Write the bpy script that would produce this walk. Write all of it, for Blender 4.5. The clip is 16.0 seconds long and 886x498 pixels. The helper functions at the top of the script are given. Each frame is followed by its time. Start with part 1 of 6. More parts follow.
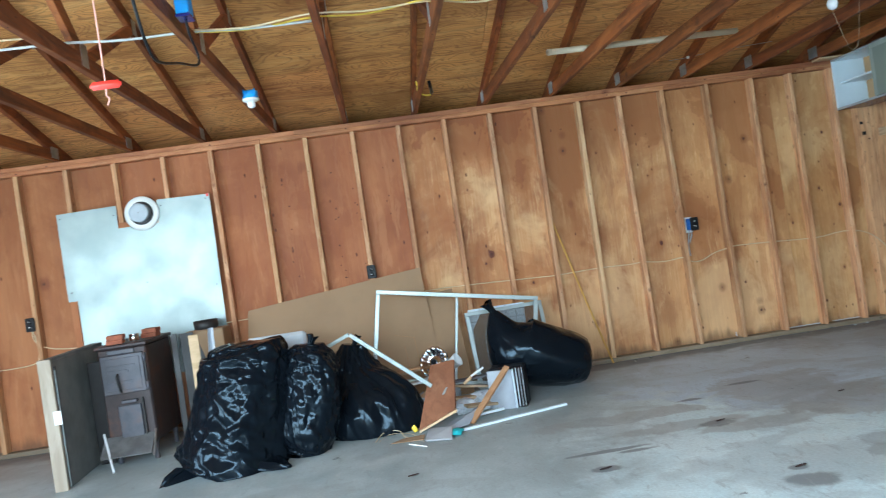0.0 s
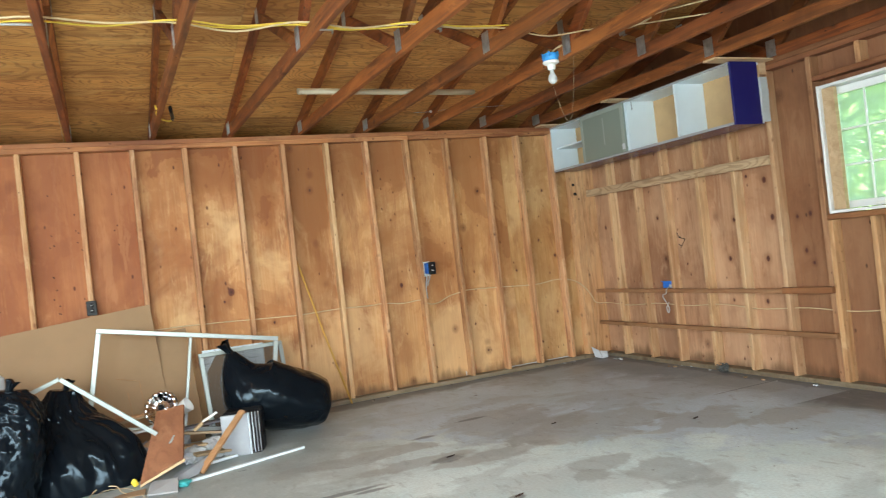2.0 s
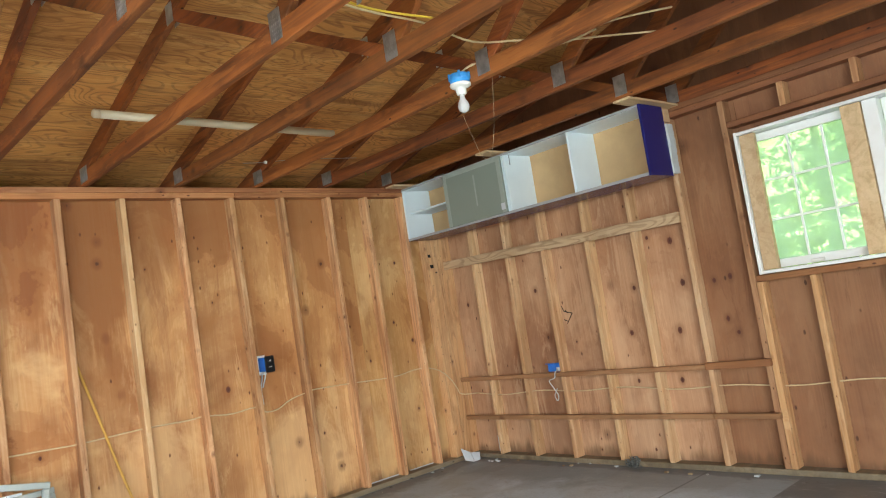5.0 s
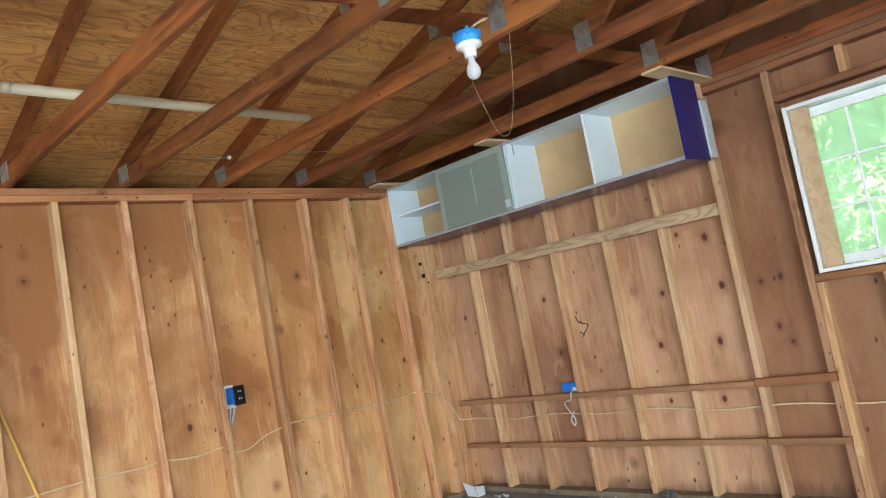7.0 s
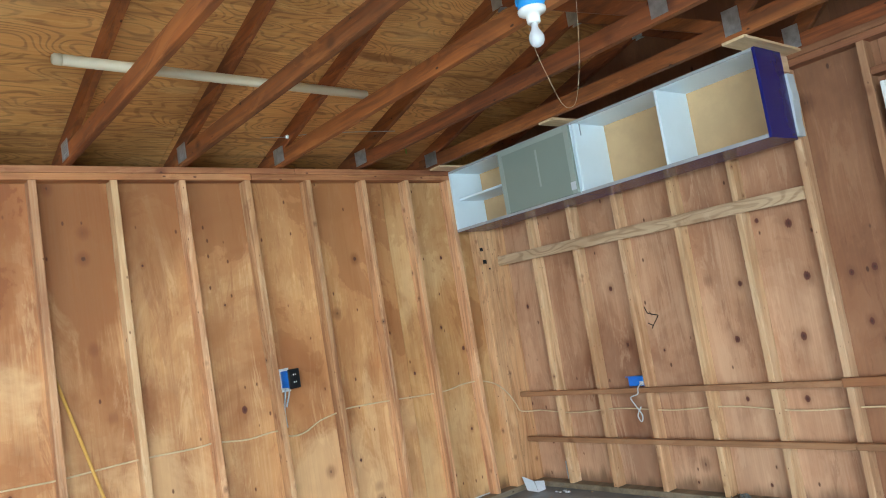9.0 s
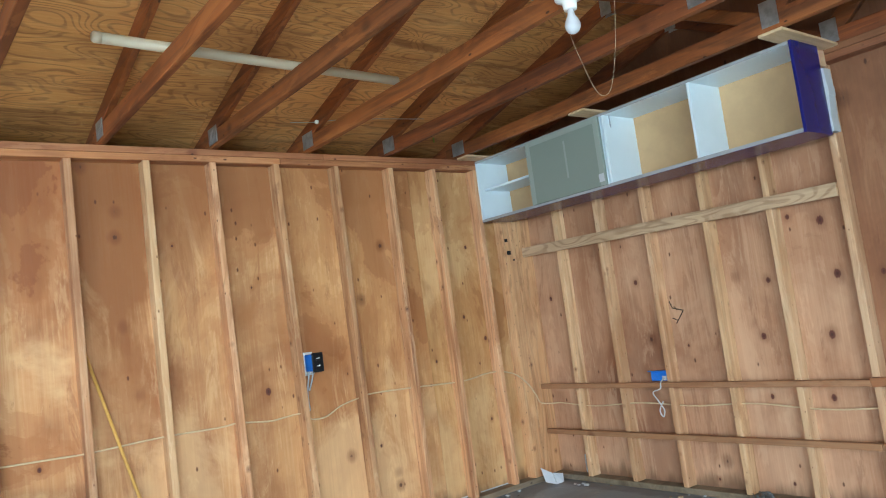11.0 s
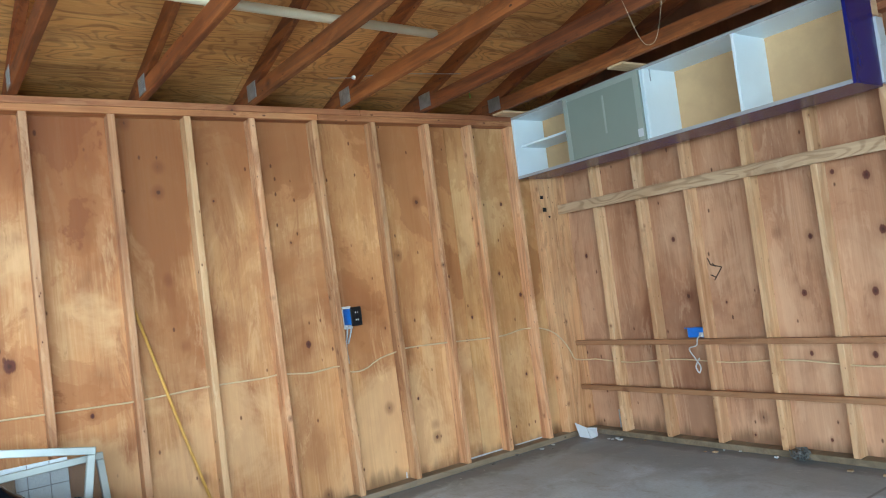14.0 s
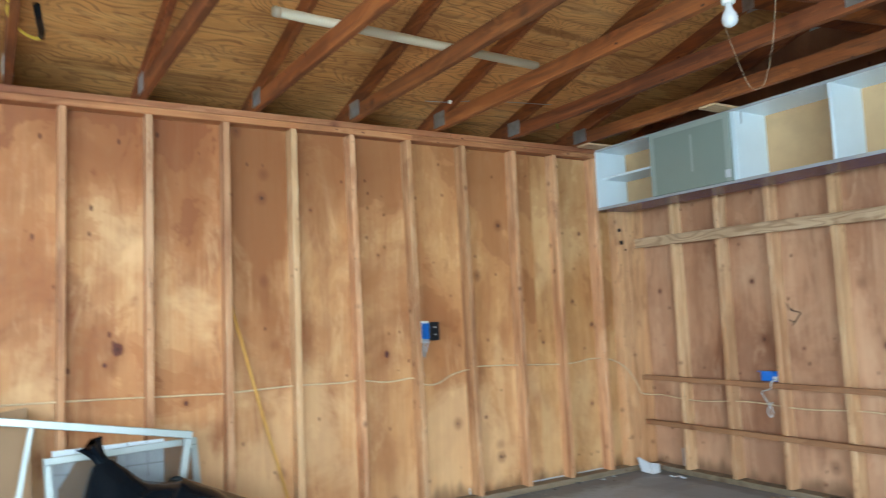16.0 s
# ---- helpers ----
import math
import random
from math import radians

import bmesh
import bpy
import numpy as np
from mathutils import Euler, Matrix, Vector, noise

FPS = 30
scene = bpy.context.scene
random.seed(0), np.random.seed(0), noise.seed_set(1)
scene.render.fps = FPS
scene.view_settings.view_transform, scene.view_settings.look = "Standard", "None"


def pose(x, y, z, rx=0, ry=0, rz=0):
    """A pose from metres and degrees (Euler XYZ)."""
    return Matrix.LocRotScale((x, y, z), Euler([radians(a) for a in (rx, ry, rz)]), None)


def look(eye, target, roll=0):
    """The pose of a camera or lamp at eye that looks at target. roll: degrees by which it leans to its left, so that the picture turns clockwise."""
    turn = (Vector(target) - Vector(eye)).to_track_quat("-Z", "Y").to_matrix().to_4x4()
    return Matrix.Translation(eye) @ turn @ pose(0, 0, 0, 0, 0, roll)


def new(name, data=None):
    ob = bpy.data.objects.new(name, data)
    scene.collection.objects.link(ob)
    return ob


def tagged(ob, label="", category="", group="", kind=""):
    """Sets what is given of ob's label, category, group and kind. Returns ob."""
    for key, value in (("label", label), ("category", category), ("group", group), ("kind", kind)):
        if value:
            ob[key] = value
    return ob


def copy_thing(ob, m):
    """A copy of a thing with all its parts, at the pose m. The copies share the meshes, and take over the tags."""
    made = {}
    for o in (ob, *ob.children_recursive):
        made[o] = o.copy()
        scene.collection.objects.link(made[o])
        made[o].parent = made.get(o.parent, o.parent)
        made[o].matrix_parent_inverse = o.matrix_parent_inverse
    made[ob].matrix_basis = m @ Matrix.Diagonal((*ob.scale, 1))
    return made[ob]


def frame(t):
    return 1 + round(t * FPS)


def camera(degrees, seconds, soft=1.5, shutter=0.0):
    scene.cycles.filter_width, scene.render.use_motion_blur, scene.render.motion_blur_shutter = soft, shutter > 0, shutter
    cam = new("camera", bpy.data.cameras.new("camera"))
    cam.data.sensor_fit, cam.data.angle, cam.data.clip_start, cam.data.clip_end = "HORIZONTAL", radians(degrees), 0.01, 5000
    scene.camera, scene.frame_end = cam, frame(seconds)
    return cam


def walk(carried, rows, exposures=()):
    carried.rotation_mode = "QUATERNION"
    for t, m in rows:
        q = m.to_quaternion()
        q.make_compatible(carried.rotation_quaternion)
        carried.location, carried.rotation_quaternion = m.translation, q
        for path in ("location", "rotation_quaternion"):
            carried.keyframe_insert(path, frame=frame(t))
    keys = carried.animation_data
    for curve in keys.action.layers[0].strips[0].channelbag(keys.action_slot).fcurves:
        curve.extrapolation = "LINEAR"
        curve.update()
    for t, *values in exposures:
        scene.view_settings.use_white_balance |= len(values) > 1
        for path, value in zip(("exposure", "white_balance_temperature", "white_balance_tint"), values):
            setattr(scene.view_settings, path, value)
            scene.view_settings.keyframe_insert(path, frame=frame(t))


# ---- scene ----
cam = camera(62.5, 16.0, soft=1.05, shutter=0.5)
PATH = [
    (0, (-0.008, -0.423, 1.235), (0.13, 1.573, 1.229), -8.3),
    (0.5, (-0.029, -0.389, 1.236), (0.216, 1.596, 1.215), -8.9),
    (1, (-0.031, -0.397, 1.255), (0.348, 1.567, 1.246), -9.4),
    (1.5, (-0.025, -0.398, 1.217), (0.629, 1.492, 1.239), -8.5),
    (2, (-0.003, -0.399, 1.237), (0.813, 1.427, 1.25), -6.2),
    (2.5, (0.052, -0.34, 1.243), (0.907, 1.468, 1.203), -6.4),
    (3, (0.01, -0.111, 1.232), (0.942, 1.658, 1.24), -8.2),
    (3.5, (0.005, 0.228, 1.261), (1.177, 1.848, 1.305), -8.5),
    (4, (0.091, 0.602, 1.261), (1.317, 2.18, 1.352), -6.6),
    (4.5, (0.076, 0.865, 1.236), (1.306, 2.437, 1.372), -6.8),
    (4.7, (0.078, 0.974, 1.26), (1.402, 2.464, 1.426), -7.9),
    (7, (0.502, 1.786, 1.328), (1.909, 3.194, 1.523), -10.4),
    (7.5, (0.574, 1.853, 1.321), (1.907, 3.33, 1.525), -10.2),
    (8, (0.651, 1.87, 1.314), (1.911, 3.409, 1.52), -9.6),
    (10.3, (0.645, 1.924, 1.271), (1.93, 3.444, 1.463), -8.3),
    (10.5, (0.63, 1.925, 1.267), (1.897, 3.46, 1.467), -7.7),
    (11, (0.613, 1.921, 1.269), (1.842, 3.488, 1.461), -7.4),
    (11.5, (0.597, 1.93, 1.263), (1.827, 3.499, 1.42), -8.2),
    (12, (0.614, 1.935, 1.248), (1.88, 3.479, 1.362), -8.7),
    (12.5, (0.624, 1.932, 1.238), (1.914, 3.458, 1.316), -8.8),
    (13, (0.635, 1.929, 1.242), (1.949, 3.435, 1.308), -7.9),
    (13.5, (0.605, 1.93, 1.248), (1.858, 3.486, 1.336), -6.9),
    (14, (0.563, 1.939, 1.238), (1.722, 3.567, 1.336), -7.1),
    (14.5, (0.51, 1.927, 1.236), (1.652, 3.564, 1.352), -6.6),
    (15, (0.396, 1.913, 1.243), (1.402, 3.633, 1.42), -5.9),
    (15.5, (0.355, 1.878, 1.248), (1.244, 3.658, 1.449), -5.1),
    (16, (0.329, 1.927, 1.218), (1.371, 3.625, 1.396), -2.4),
]
walk(cam, [(t, look(eye, target, roll)) for t, eye, target, roll in PATH], [(0, 1.4, 6050, 9), (0.5, 1.43, 6800, 12), (1, 1.47, 7200, 14), (2, 1.62, 7500, 14), (3, 1.58, 8000, 18), (4.5, 1.6, 7900, 17), (7, 1.7, 7000, 16), (8.5, 1.75, 6650, 12), (10.5, 1.75, 6450, 11), (13, 1.73, 6250, 10), (16, 1.76, 6350, 10)])

# ---- world, sun, large lights ----
world = bpy.data.worlds.new("sky")
scene.world = world
world.use_nodes = True
wn = world.node_tree
sky = wn.nodes.new("ShaderNodeTexSky")
sky.sky_type, sky.sun_disc = "NISHITA", False
sky.sun_elevation, sky.sun_rotation = radians(58), radians(200)
wn.links.new(sky.outputs[0], wn.nodes["Background"].inputs[0])
wn.nodes["Background"].inputs[1].default_value = 0.15
sun = new("sun", bpy.data.lights.new("sun", "SUN"))
sun.data.energy, sun.data.angle, sun.data.color = 2.2, radians(6), (1.0, 0.96, 0.9)
sun.matrix_world = look((-3, -8, 14), (0, 0, 0))
# sky light through the wide vehicle doorway in the south wall and the side doorway in the west gable
door_light = new("door_light", bpy.data.lights.new("door_light", "AREA"))
door_light.data.shape, door_light.data.size, door_light.data.size_y = "RECTANGLE", 5.0, 2.05
door_light.data.energy, door_light.data.color = 285, (0.72, 0.90, 1.0)
door_light.matrix_world = look((-1.4, -1.75, 1.75), (-1.4, 0.25, -1.3))
side_light = new("side_light", bpy.data.lights.new("side_light", "AREA"))
side_light.data.shape, side_light.data.size, side_light.data.size_y = "RECTANGLE", 2.4, 2.0
side_light.data.energy, side_light.data.color = 95, (0.72, 0.90, 1.0)
side_light.matrix_world = look((-4.8, 1.0, 1.06), (-2.8, 1.0, 1.1))


# ---- materials ----
class Nodes:
    def __init__(self, name, rough=0.7, metal=0.0):
        self.mat = bpy.data.materials.new(name)
        self.mat.use_nodes = True
        self.t = self.mat.node_tree
        self.bsdf = self.t.nodes["Principled BSDF"]
        self.bsdf.inputs["Roughness"].default_value = rough
        self.bsdf.inputs["Metallic"].default_value = metal

    def link(self, a, b):
        self.t.links.new(a, b)

    def put(self, socket, value):
        if isinstance(value, bpy.types.NodeSocket):
            self.link(value, socket)
        elif value is not None:
            socket.default_value = value

    def math(self, op, a, b=None, clamp=False):
        n = self.t.nodes.new("ShaderNodeMath")
        n.operation, n.use_clamp = op, clamp
        self.put(n.inputs[0], a)
        self.put(n.inputs[1], b)
        return n.outputs[0]

    def vmath(self, op, a, b=None):
        n = self.t.nodes.new("ShaderNodeVectorMath")
        n.operation = op
        self.put(n.inputs[0], a)
        self.put(n.inputs[1], b)
        return n.outputs["Value"] if op in ("DISTANCE", "LENGTH", "DOT_PRODUCT") else n.outputs[0]

    def position(self, shift=0.0, island=False):
        g = self.t.nodes.new("ShaderNodeNewGeometry")
        p = g.outputs["Position"]
        if shift:
            r = g.outputs["Random Per Island"] if island else self.rand()
            c = self.t.nodes.new("ShaderNodeCombineXYZ")
            for i, k in enumerate((shift, shift * 0.7, shift * 1.3)):
                self.link(self.math("MULTIPLY", r, k), c.inputs[i])
            p = self.vmath("ADD", p, c.outputs[0])
        return p

    def rand(self):
        return self.t.nodes.new("ShaderNodeObjectInfo").outputs["Random"]

    def island(self):
        return self.t.nodes.new("ShaderNodeNewGeometry").outputs["Random Per Island"]

    def noise(self, vec, scale=1.0, detail=3.0, rough=0.5, stretch=None, distort=0.0):
        if stretch:
            vec = self.vmath("MULTIPLY", vec, stretch)
        n = self.t.nodes.new("ShaderNodeTexNoise")
        n.inputs["Scale"].default_value, n.inputs["Detail"].default_value = scale, detail
        n.inputs["Roughness"].default_value, n.inputs["Distortion"].default_value = rough, distort
        self.link(vec, n.inputs["Vector"])
        return n.outputs["Fac"]

    def span(self, v, lo, hi, a=0.0, b=1.0, smooth=True):
        n = self.t.nodes.new("ShaderNodeMapRange")
        n.interpolation_type = "SMOOTHSTEP" if smooth else "LINEAR"
        self.put(n.inputs[0], v)
        for i, k in enumerate((lo, hi, a, b)):
            n.inputs[1 + i].default_value = k
        return n.outputs[0]

    def mix(self, f, a, b, how="MIX"):
        n = self.t.nodes.new("ShaderNodeMix")
        n.data_type, n.blend_type = "RGBA", how
        self.put(n.inputs[0], f)
        self.put(n.inputs[6], (*a, 1) if isinstance(a, tuple) else a)
        self.put(n.inputs[7], (*b, 1) if isinstance(b, tuple) else b)
        return n.outputs[2]

    def color(self, c):
        self.put(self.bsdf.inputs["Base Color"], (*c, 1) if isinstance(c, tuple) else c)
        return self

    def bump(self, h, strength=0.3, distance=0.002):
        n = self.t.nodes.new("ShaderNodeBump")
        n.inputs["Strength"].default_value, n.inputs["Distance"].default_value = strength, distance
        self.link(h, n.inputs["Height"])
        self.link(n.outputs[0], self.bsdf.inputs["Normal"])
        return self

    def rough(self, v):
        self.put(self.bsdf.inputs["Roughness"], v)
        return self


def wood(name, dark, mid, light, along="z", figure=0.5, rings=9.0, knots=0.0, stain=0.5, vary=0.3, rough=0.72, wide=1.6, spots=(), island=False, weather=0.0, low=0.11, thin=-0.3, streaks=0.6, base_stain=False, clouds=0.0, patches=()):
    """Sawn wood or plywood: figure from contour rings, fine fibre, blotches, knots."""
    m = Nodes(name, rough)
    p = m.position(31.0, island)
    st = {"z": (1, 1, low), "x": (low, 1, 1), "y": (1, low, 1)}[along]
    fine = {"z": (1, 1, 0.018), "x": (0.018, 1, 1), "y": (1, 0.018, 1)}[along]
    n = m.noise(p, wide, 2.0, 0.45, st, 0.35)
    ring = m.math("SINE", m.math("MULTIPLY", n, rings * 6.283))
    ring = m.span(ring, thin, 1.0)
    fib = m.noise(p, 95.0, 3.0, 0.6, fine)
    blot = m.noise(m.position(), 1.1, 6.0, 0.6, (1, 1, 0.55) if along == "z" else (0.7, 1, 1), 0.6)
    c = m.mix(m.math("MULTIPLY", ring, figure), mid, dark)
    c = m.mix(m.span(fib, 0.35, 0.75, 0.0, 0.42), c, light)
    streak = m.noise(p, 16.0, 3.0, 0.6, {"z": (1, 1, 0.05), "x": (0.05, 1, 1), "y": (1, 0.05, 1)}[along])
    c = m.mix(m.span(streak, 0.5, 0.72, 0.0, streaks), c, dark)
    c = m.mix(m.span(blot, 0.46, 0.66, 0.0, stain), c, dark)
    c = m.mix(m.span(blot, 0.25, 0.45, stain * 0.8, 0.0), c, light)
    mott = m.noise(m.position(), 3.2, 4.0, 0.55, (1, 1, 0.7) if along == "z" else None, 0.3)
    c = m.mix(m.span(mott, 0.50, 0.72, 0.0, stain * 0.5), c, dark)
    c = m.mix(m.span(mott, 0.30, 0.48, stain * 0.22, 0.0), c, light)
    wisp = m.noise(p, 7.0, 7.0, 0.72, {"z": (1, 1, 0.16), "x": (0.16, 1, 1), "y": (1, 0.16, 1)}[along], 0.9)
    c = m.mix(m.span(wisp, 0.54, 0.6, 0.0, 0.36), c, light)
    c = m.mix(m.span(wisp, 0.37, 0.43, 0.36, 0.0), c, dark)
    if clouds:
        # old water stains with ragged outlines; thicker towards the top, painting in dimmer light there
        hz = m.t.nodes.new("ShaderNodeSeparateXYZ")
        m.link(m.position(), hz.inputs[0])
        q = m.noise(m.position(5.0), 1.7, 8.0, 0.62, (1, 1, 0.75), 0.5)
        q = m.math("ADD", q, m.span(hz.outputs[2], 0.3, 2.3, -0.11, 0.11, False))
        red = (mid[0] * 0.72, mid[1] * 0.58, mid[2] * 0.48)
        c = m.mix(m.span(q, 0.50, 0.525, 0.0, clouds * 0.5), c, red)
        c = m.mix(m.span(q, 0.555, 0.575, 0.0, clouds * 0.55), c, red)
        c = m.mix(m.span(q, 0.61, 0.635, 0.0, clouds * 0.6), c, dark)
        c = m.mix(m.span(q, 0.34, 0.46, clouds * 0.75, 0.0), c, light)
    for x, y, z, wx, wz, amount in patches:
        d = m.vmath("LENGTH", m.vmath("MULTIPLY", m.vmath("SUBTRACT", m.position(), (x, y, z)), (1 / wx, 1.0, 1 / wz)))
        d = m.math("ADD", d, m.math("ADD", m.math("MULTIPLY", m.math("SUBTRACT", mott, 0.5), 1.6), m.math("MULTIPLY", m.math("SUBTRACT", wisp, 0.5), 1.2)))
        c = m.mix(m.span(d, 0.7, 1.25, amount, 0.0), c, (mid[0] * 0.50, mid[1] * 0.36, mid[2] * 0.26))
    r = m.island() if island else m.rand()
    hsv = m.t.nodes.new("ShaderNodeHueSaturation")
    m.link(m.span(r, 0, 1, 1 - vary, 1 + vary, False), hsv.inputs["Value"])
    m.link(m.span(m.math("FRACT", m.math("MULTIPLY", r, 7.3)), 0, 1, 0.494, 0.502, False), hsv.inputs["Hue"])
    m.link(c, hsv.inputs["Color"])
    c = hsv.outputs[0]
    if knots:
        v = m.t.nodes.new("ShaderNodeTexVoronoi")
        v.inputs["Scale"].default_value = knots
        sq = {"z": (1, 1, 0.85), "x": (0.85, 1, 1), "y": (1, 0.85, 1)}[along]
        m.link(m.vmath("MULTIPLY", p, sq), v.inputs["Vector"])
        d = m.math("ADD", v.outputs["Distance"], m.math("MULTIPLY", m.math("SUBTRACT", fib, 0.5), 0.08))
        c = m.mix(m.span(d, 0.05, 0.17, 0.5, 0.0), c, (dark[0] * 0.6, dark[1] * 0.45, dark[2] * 0.38))
        c = m.mix(m.span(d, 0.028, 0.05, 0.85, 0.0), c, (0.07, 0.02, 0.01))
        w = m.t.nodes.new("ShaderNodeTexVoronoi")
        w.inputs["Scale"].default_value = knots * 3.6
        thin = {"z": (1, 1, 0.5), "x": (0.5, 1, 1), "y": (1, 0.5, 1)}[along]
        m.link(m.vmath("MULTIPLY", p, thin), w.inputs["Vector"])
        c = m.mix(m.span(w.outputs["Distance"], 0.05, 0.1, 0.85, 0.0), c, (dark[0] * 0.4, dark[1] * 0.3, dark[2] * 0.25))
    for x, y, z, size in spots:
        d = m.vmath("DISTANCE", m.vmath("MULTIPLY", m.position(), (1, 1, 0.75)), (x, y, z * 0.75))
        d = m.math("ADD", d, m.math("MULTIPLY", m.math("SUBTRACT", wisp, 0.5), size * 5.0))
        c = m.mix(m.span(d, size * 0.5, size * 2.4, 0.45, 0.0), c, dark)
        d2 = m.vmath("DISTANCE", m.vmath("MULTIPLY", m.position(), (1, 1, 0.75)), (x, y, z * 0.75))
        d2 = m.math("ADD", d2, m.math("MULTIPLY", m.math("ADD", m.math("SUBTRACT", streak, 0.5), m.math("SUBTRACT", fib, 0.5)), size * 0.7))
        c = m.mix(m.span(d2, size * 0.6, size * 0.95, 0.92, 0.0), c, (0.10, 0.022, 0.014))
        c = m.mix(m.span(d2, size * 0.15, size * 0.45, 0.6, 0.0), c, (0.035, 0.012, 0.008))
    if base_stain:
        sp = m.t.nodes.new("ShaderNodeSeparateXYZ")
        m.link(m.position(), sp.inputs[0])
        rag = m.math("ADD", sp.outputs[2], m.math("MULTIPLY", m.math("ADD", m.math("SUBTRACT", mott, 0.5), m.math("SUBTRACT", streak, 0.5)), 0.22))
        c = m.mix(m.span(rag, 0.02, 0.13, 0.7, 0.0), c, (0.10, 0.05, 0.024))
    if weather:
        g = m.noise(m.position(), 2.2, 5.0, 0.6)
        c = m.mix(m.span(g, 0.5, 0.75, 0.0, weather), c, (0.2, 0.18, 0.16))
    m.color(c)
    m.bump(m.math("ADD", fib, m.math("MULTIPLY", ring, 0.4)), 0.35, 0.0015)
    m.rough(m.span(fib, 0.2, 0.8, rough - 0.12, rough + 0.12))
    return m.mat


def plain(name, c, rough=0.5, metal=0.0, vary=0.12, scale=6.0, bump=0.1, dirt=None, dirt_amount=0.4):
    """Paint, plastic or metal with faint mottling and a dirt layer."""
    m = Nodes(name, rough, metal)
    p = m.position()
    n = m.noise(p, scale, 5.0, 0.6)
    f = m.noise(p, scale * 14, 3.0, 0.5)
    lo = tuple(v * (1 - vary) for v in c)
    hi = tuple(min(1.0, v * (1 + vary)) for v in c)
    col = m.mix(m.span(n, 0.3, 0.7), lo, hi)
    if dirt:
        col = m.mix(m.span(n, 0.5, 0.75, 0.0, dirt_amount), col, dirt)
    m.color(col)
    m.bump(f, bump, 0.001)
    m.rough(m.span(n, 0.3, 0.7, max(0.03, rough - min(0.08, vary * 0.25)), min(1, rough + min(0.1, vary * 0.3))))
    return m.mat


M = {}
M["ply_north"] = wood("ply_north", (0.25, 0.08, 0.022), (0.57, 0.30, 0.115), (0.74, 0.49, 0.25), "z", 0.25, 7, 3.4, 0.75, 0.1, spots=((2.41, 6.04, 0.984, 0.01968), (3.954, 6.04, 1.271, 0.01312), (4.129, 6.04, 1.097, 0.0164), (3.66, 6.04, 0.989, 0.00984), (3.792, 6.04, 0.496, 0.01476), (4.435, 6.04, 0.516, 0.0164), (4.089, 6.04, 0.518, 0.01148), (3.876, 6.04, 0.237, 0.00984), (3.136, 6.04, 0.52, 0.00984), (3.79, 6.04, 1.665, 0.01148), (4.054, 6.04, 1.776, 0.01148), (1.931, 6.04, 1.873, 0.0082), (2.372, 6.04, 1.605, 0.00738)), streaks=0.14, base_stain=True, clouds=0.65, patches=((1.62, 6.04, 1.95, 0.22, 0.75, 0.92), (1.60, 6.04, 1.15, 0.2, 0.35, 0.35), (2.02, 6.04, 2.15, 0.19, 0.42, 0.6), (2.42, 6.04, 2.2, 0.2, 0.25, 0.35), (1.2, 6.04, 2.05, 0.2, 0.45, 0.5), (0.75, 6.04, 2.2, 0.3, 0.2, 0.5), (0.62, 6.04, 1.1, 0.25, 0.2, 0.3), (3.2, 6.04, 2.25, 0.6, 0.15, 0.3)))
M["ply_orange"] = wood("ply_orange", (0.21, 0.055, 0.014), (0.57, 0.275, 0.10), (0.76, 0.50, 0.25), "z", 0.25, 7, 2.6, 0.95, 0.08, spots=((0.866, 6.04, 1.107, 0.034), (0.80, 6.04, 1.03, 0.012), (0.6, 6.04, 1.5, 0.012), (1.2, 6.04, 0.8, 0.012)), streaks=0.14, base_stain=True, clouds=0.9, patches=((1.62, 6.04, 1.95, 0.22, 0.75, 0.92), (1.60, 6.04, 1.15, 0.2, 0.35, 0.35), (2.02, 6.04, 2.15, 0.19, 0.42, 0.6), (2.42, 6.04, 2.2, 0.2, 0.25, 0.35), (1.2, 6.04, 2.05, 0.2, 0.45, 0.5), (0.75, 6.04, 2.2, 0.3, 0.2, 0.5), (0.62, 6.04, 1.1, 0.25, 0.2, 0.3), (3.2, 6.04, 2.25, 0.6, 0.15, 0.3)))
M["ply_red"] = wood("ply_red", (0.22, 0.06, 0.02), (0.39, 0.135, 0.048), (0.5, 0.215, 0.09), "z", 0.2, 7, 2.4, 0.6, 0.1, streaks=0.14, base_stain=True, clouds=0.4)
# red-brown sheets by the window; weaker light there is also darkened into the colour
M["ply_brown_dim"] = wood("ply_brown_dim", (0.12, 0.042, 0.018), (0.26, 0.112, 0.054), (0.36, 0.18, 0.095), "z", 0.2, 7, 2.6, 0.6, 0.1, spots=((4.645, 3.492, 1.228, 0.016), (4.645, 3.379, 1.241, 0.018), (4.645, 3.446, 0.971, 0.018), (4.645, 3.389, 0.878, 0.014)), streaks=0.14, base_stain=True, clouds=0.3)
# gable sheathing, darkened in colour because little light reaches it
M["ply_gable_dim"] = wood("ply_gable_dim", (0.09, 0.03, 0.014), (0.19, 0.075, 0.034), (0.28, 0.125, 0.06), "z", 0.2, 7, 2.6, 0.6, 0.1, streaks=0.14, clouds=0.4)
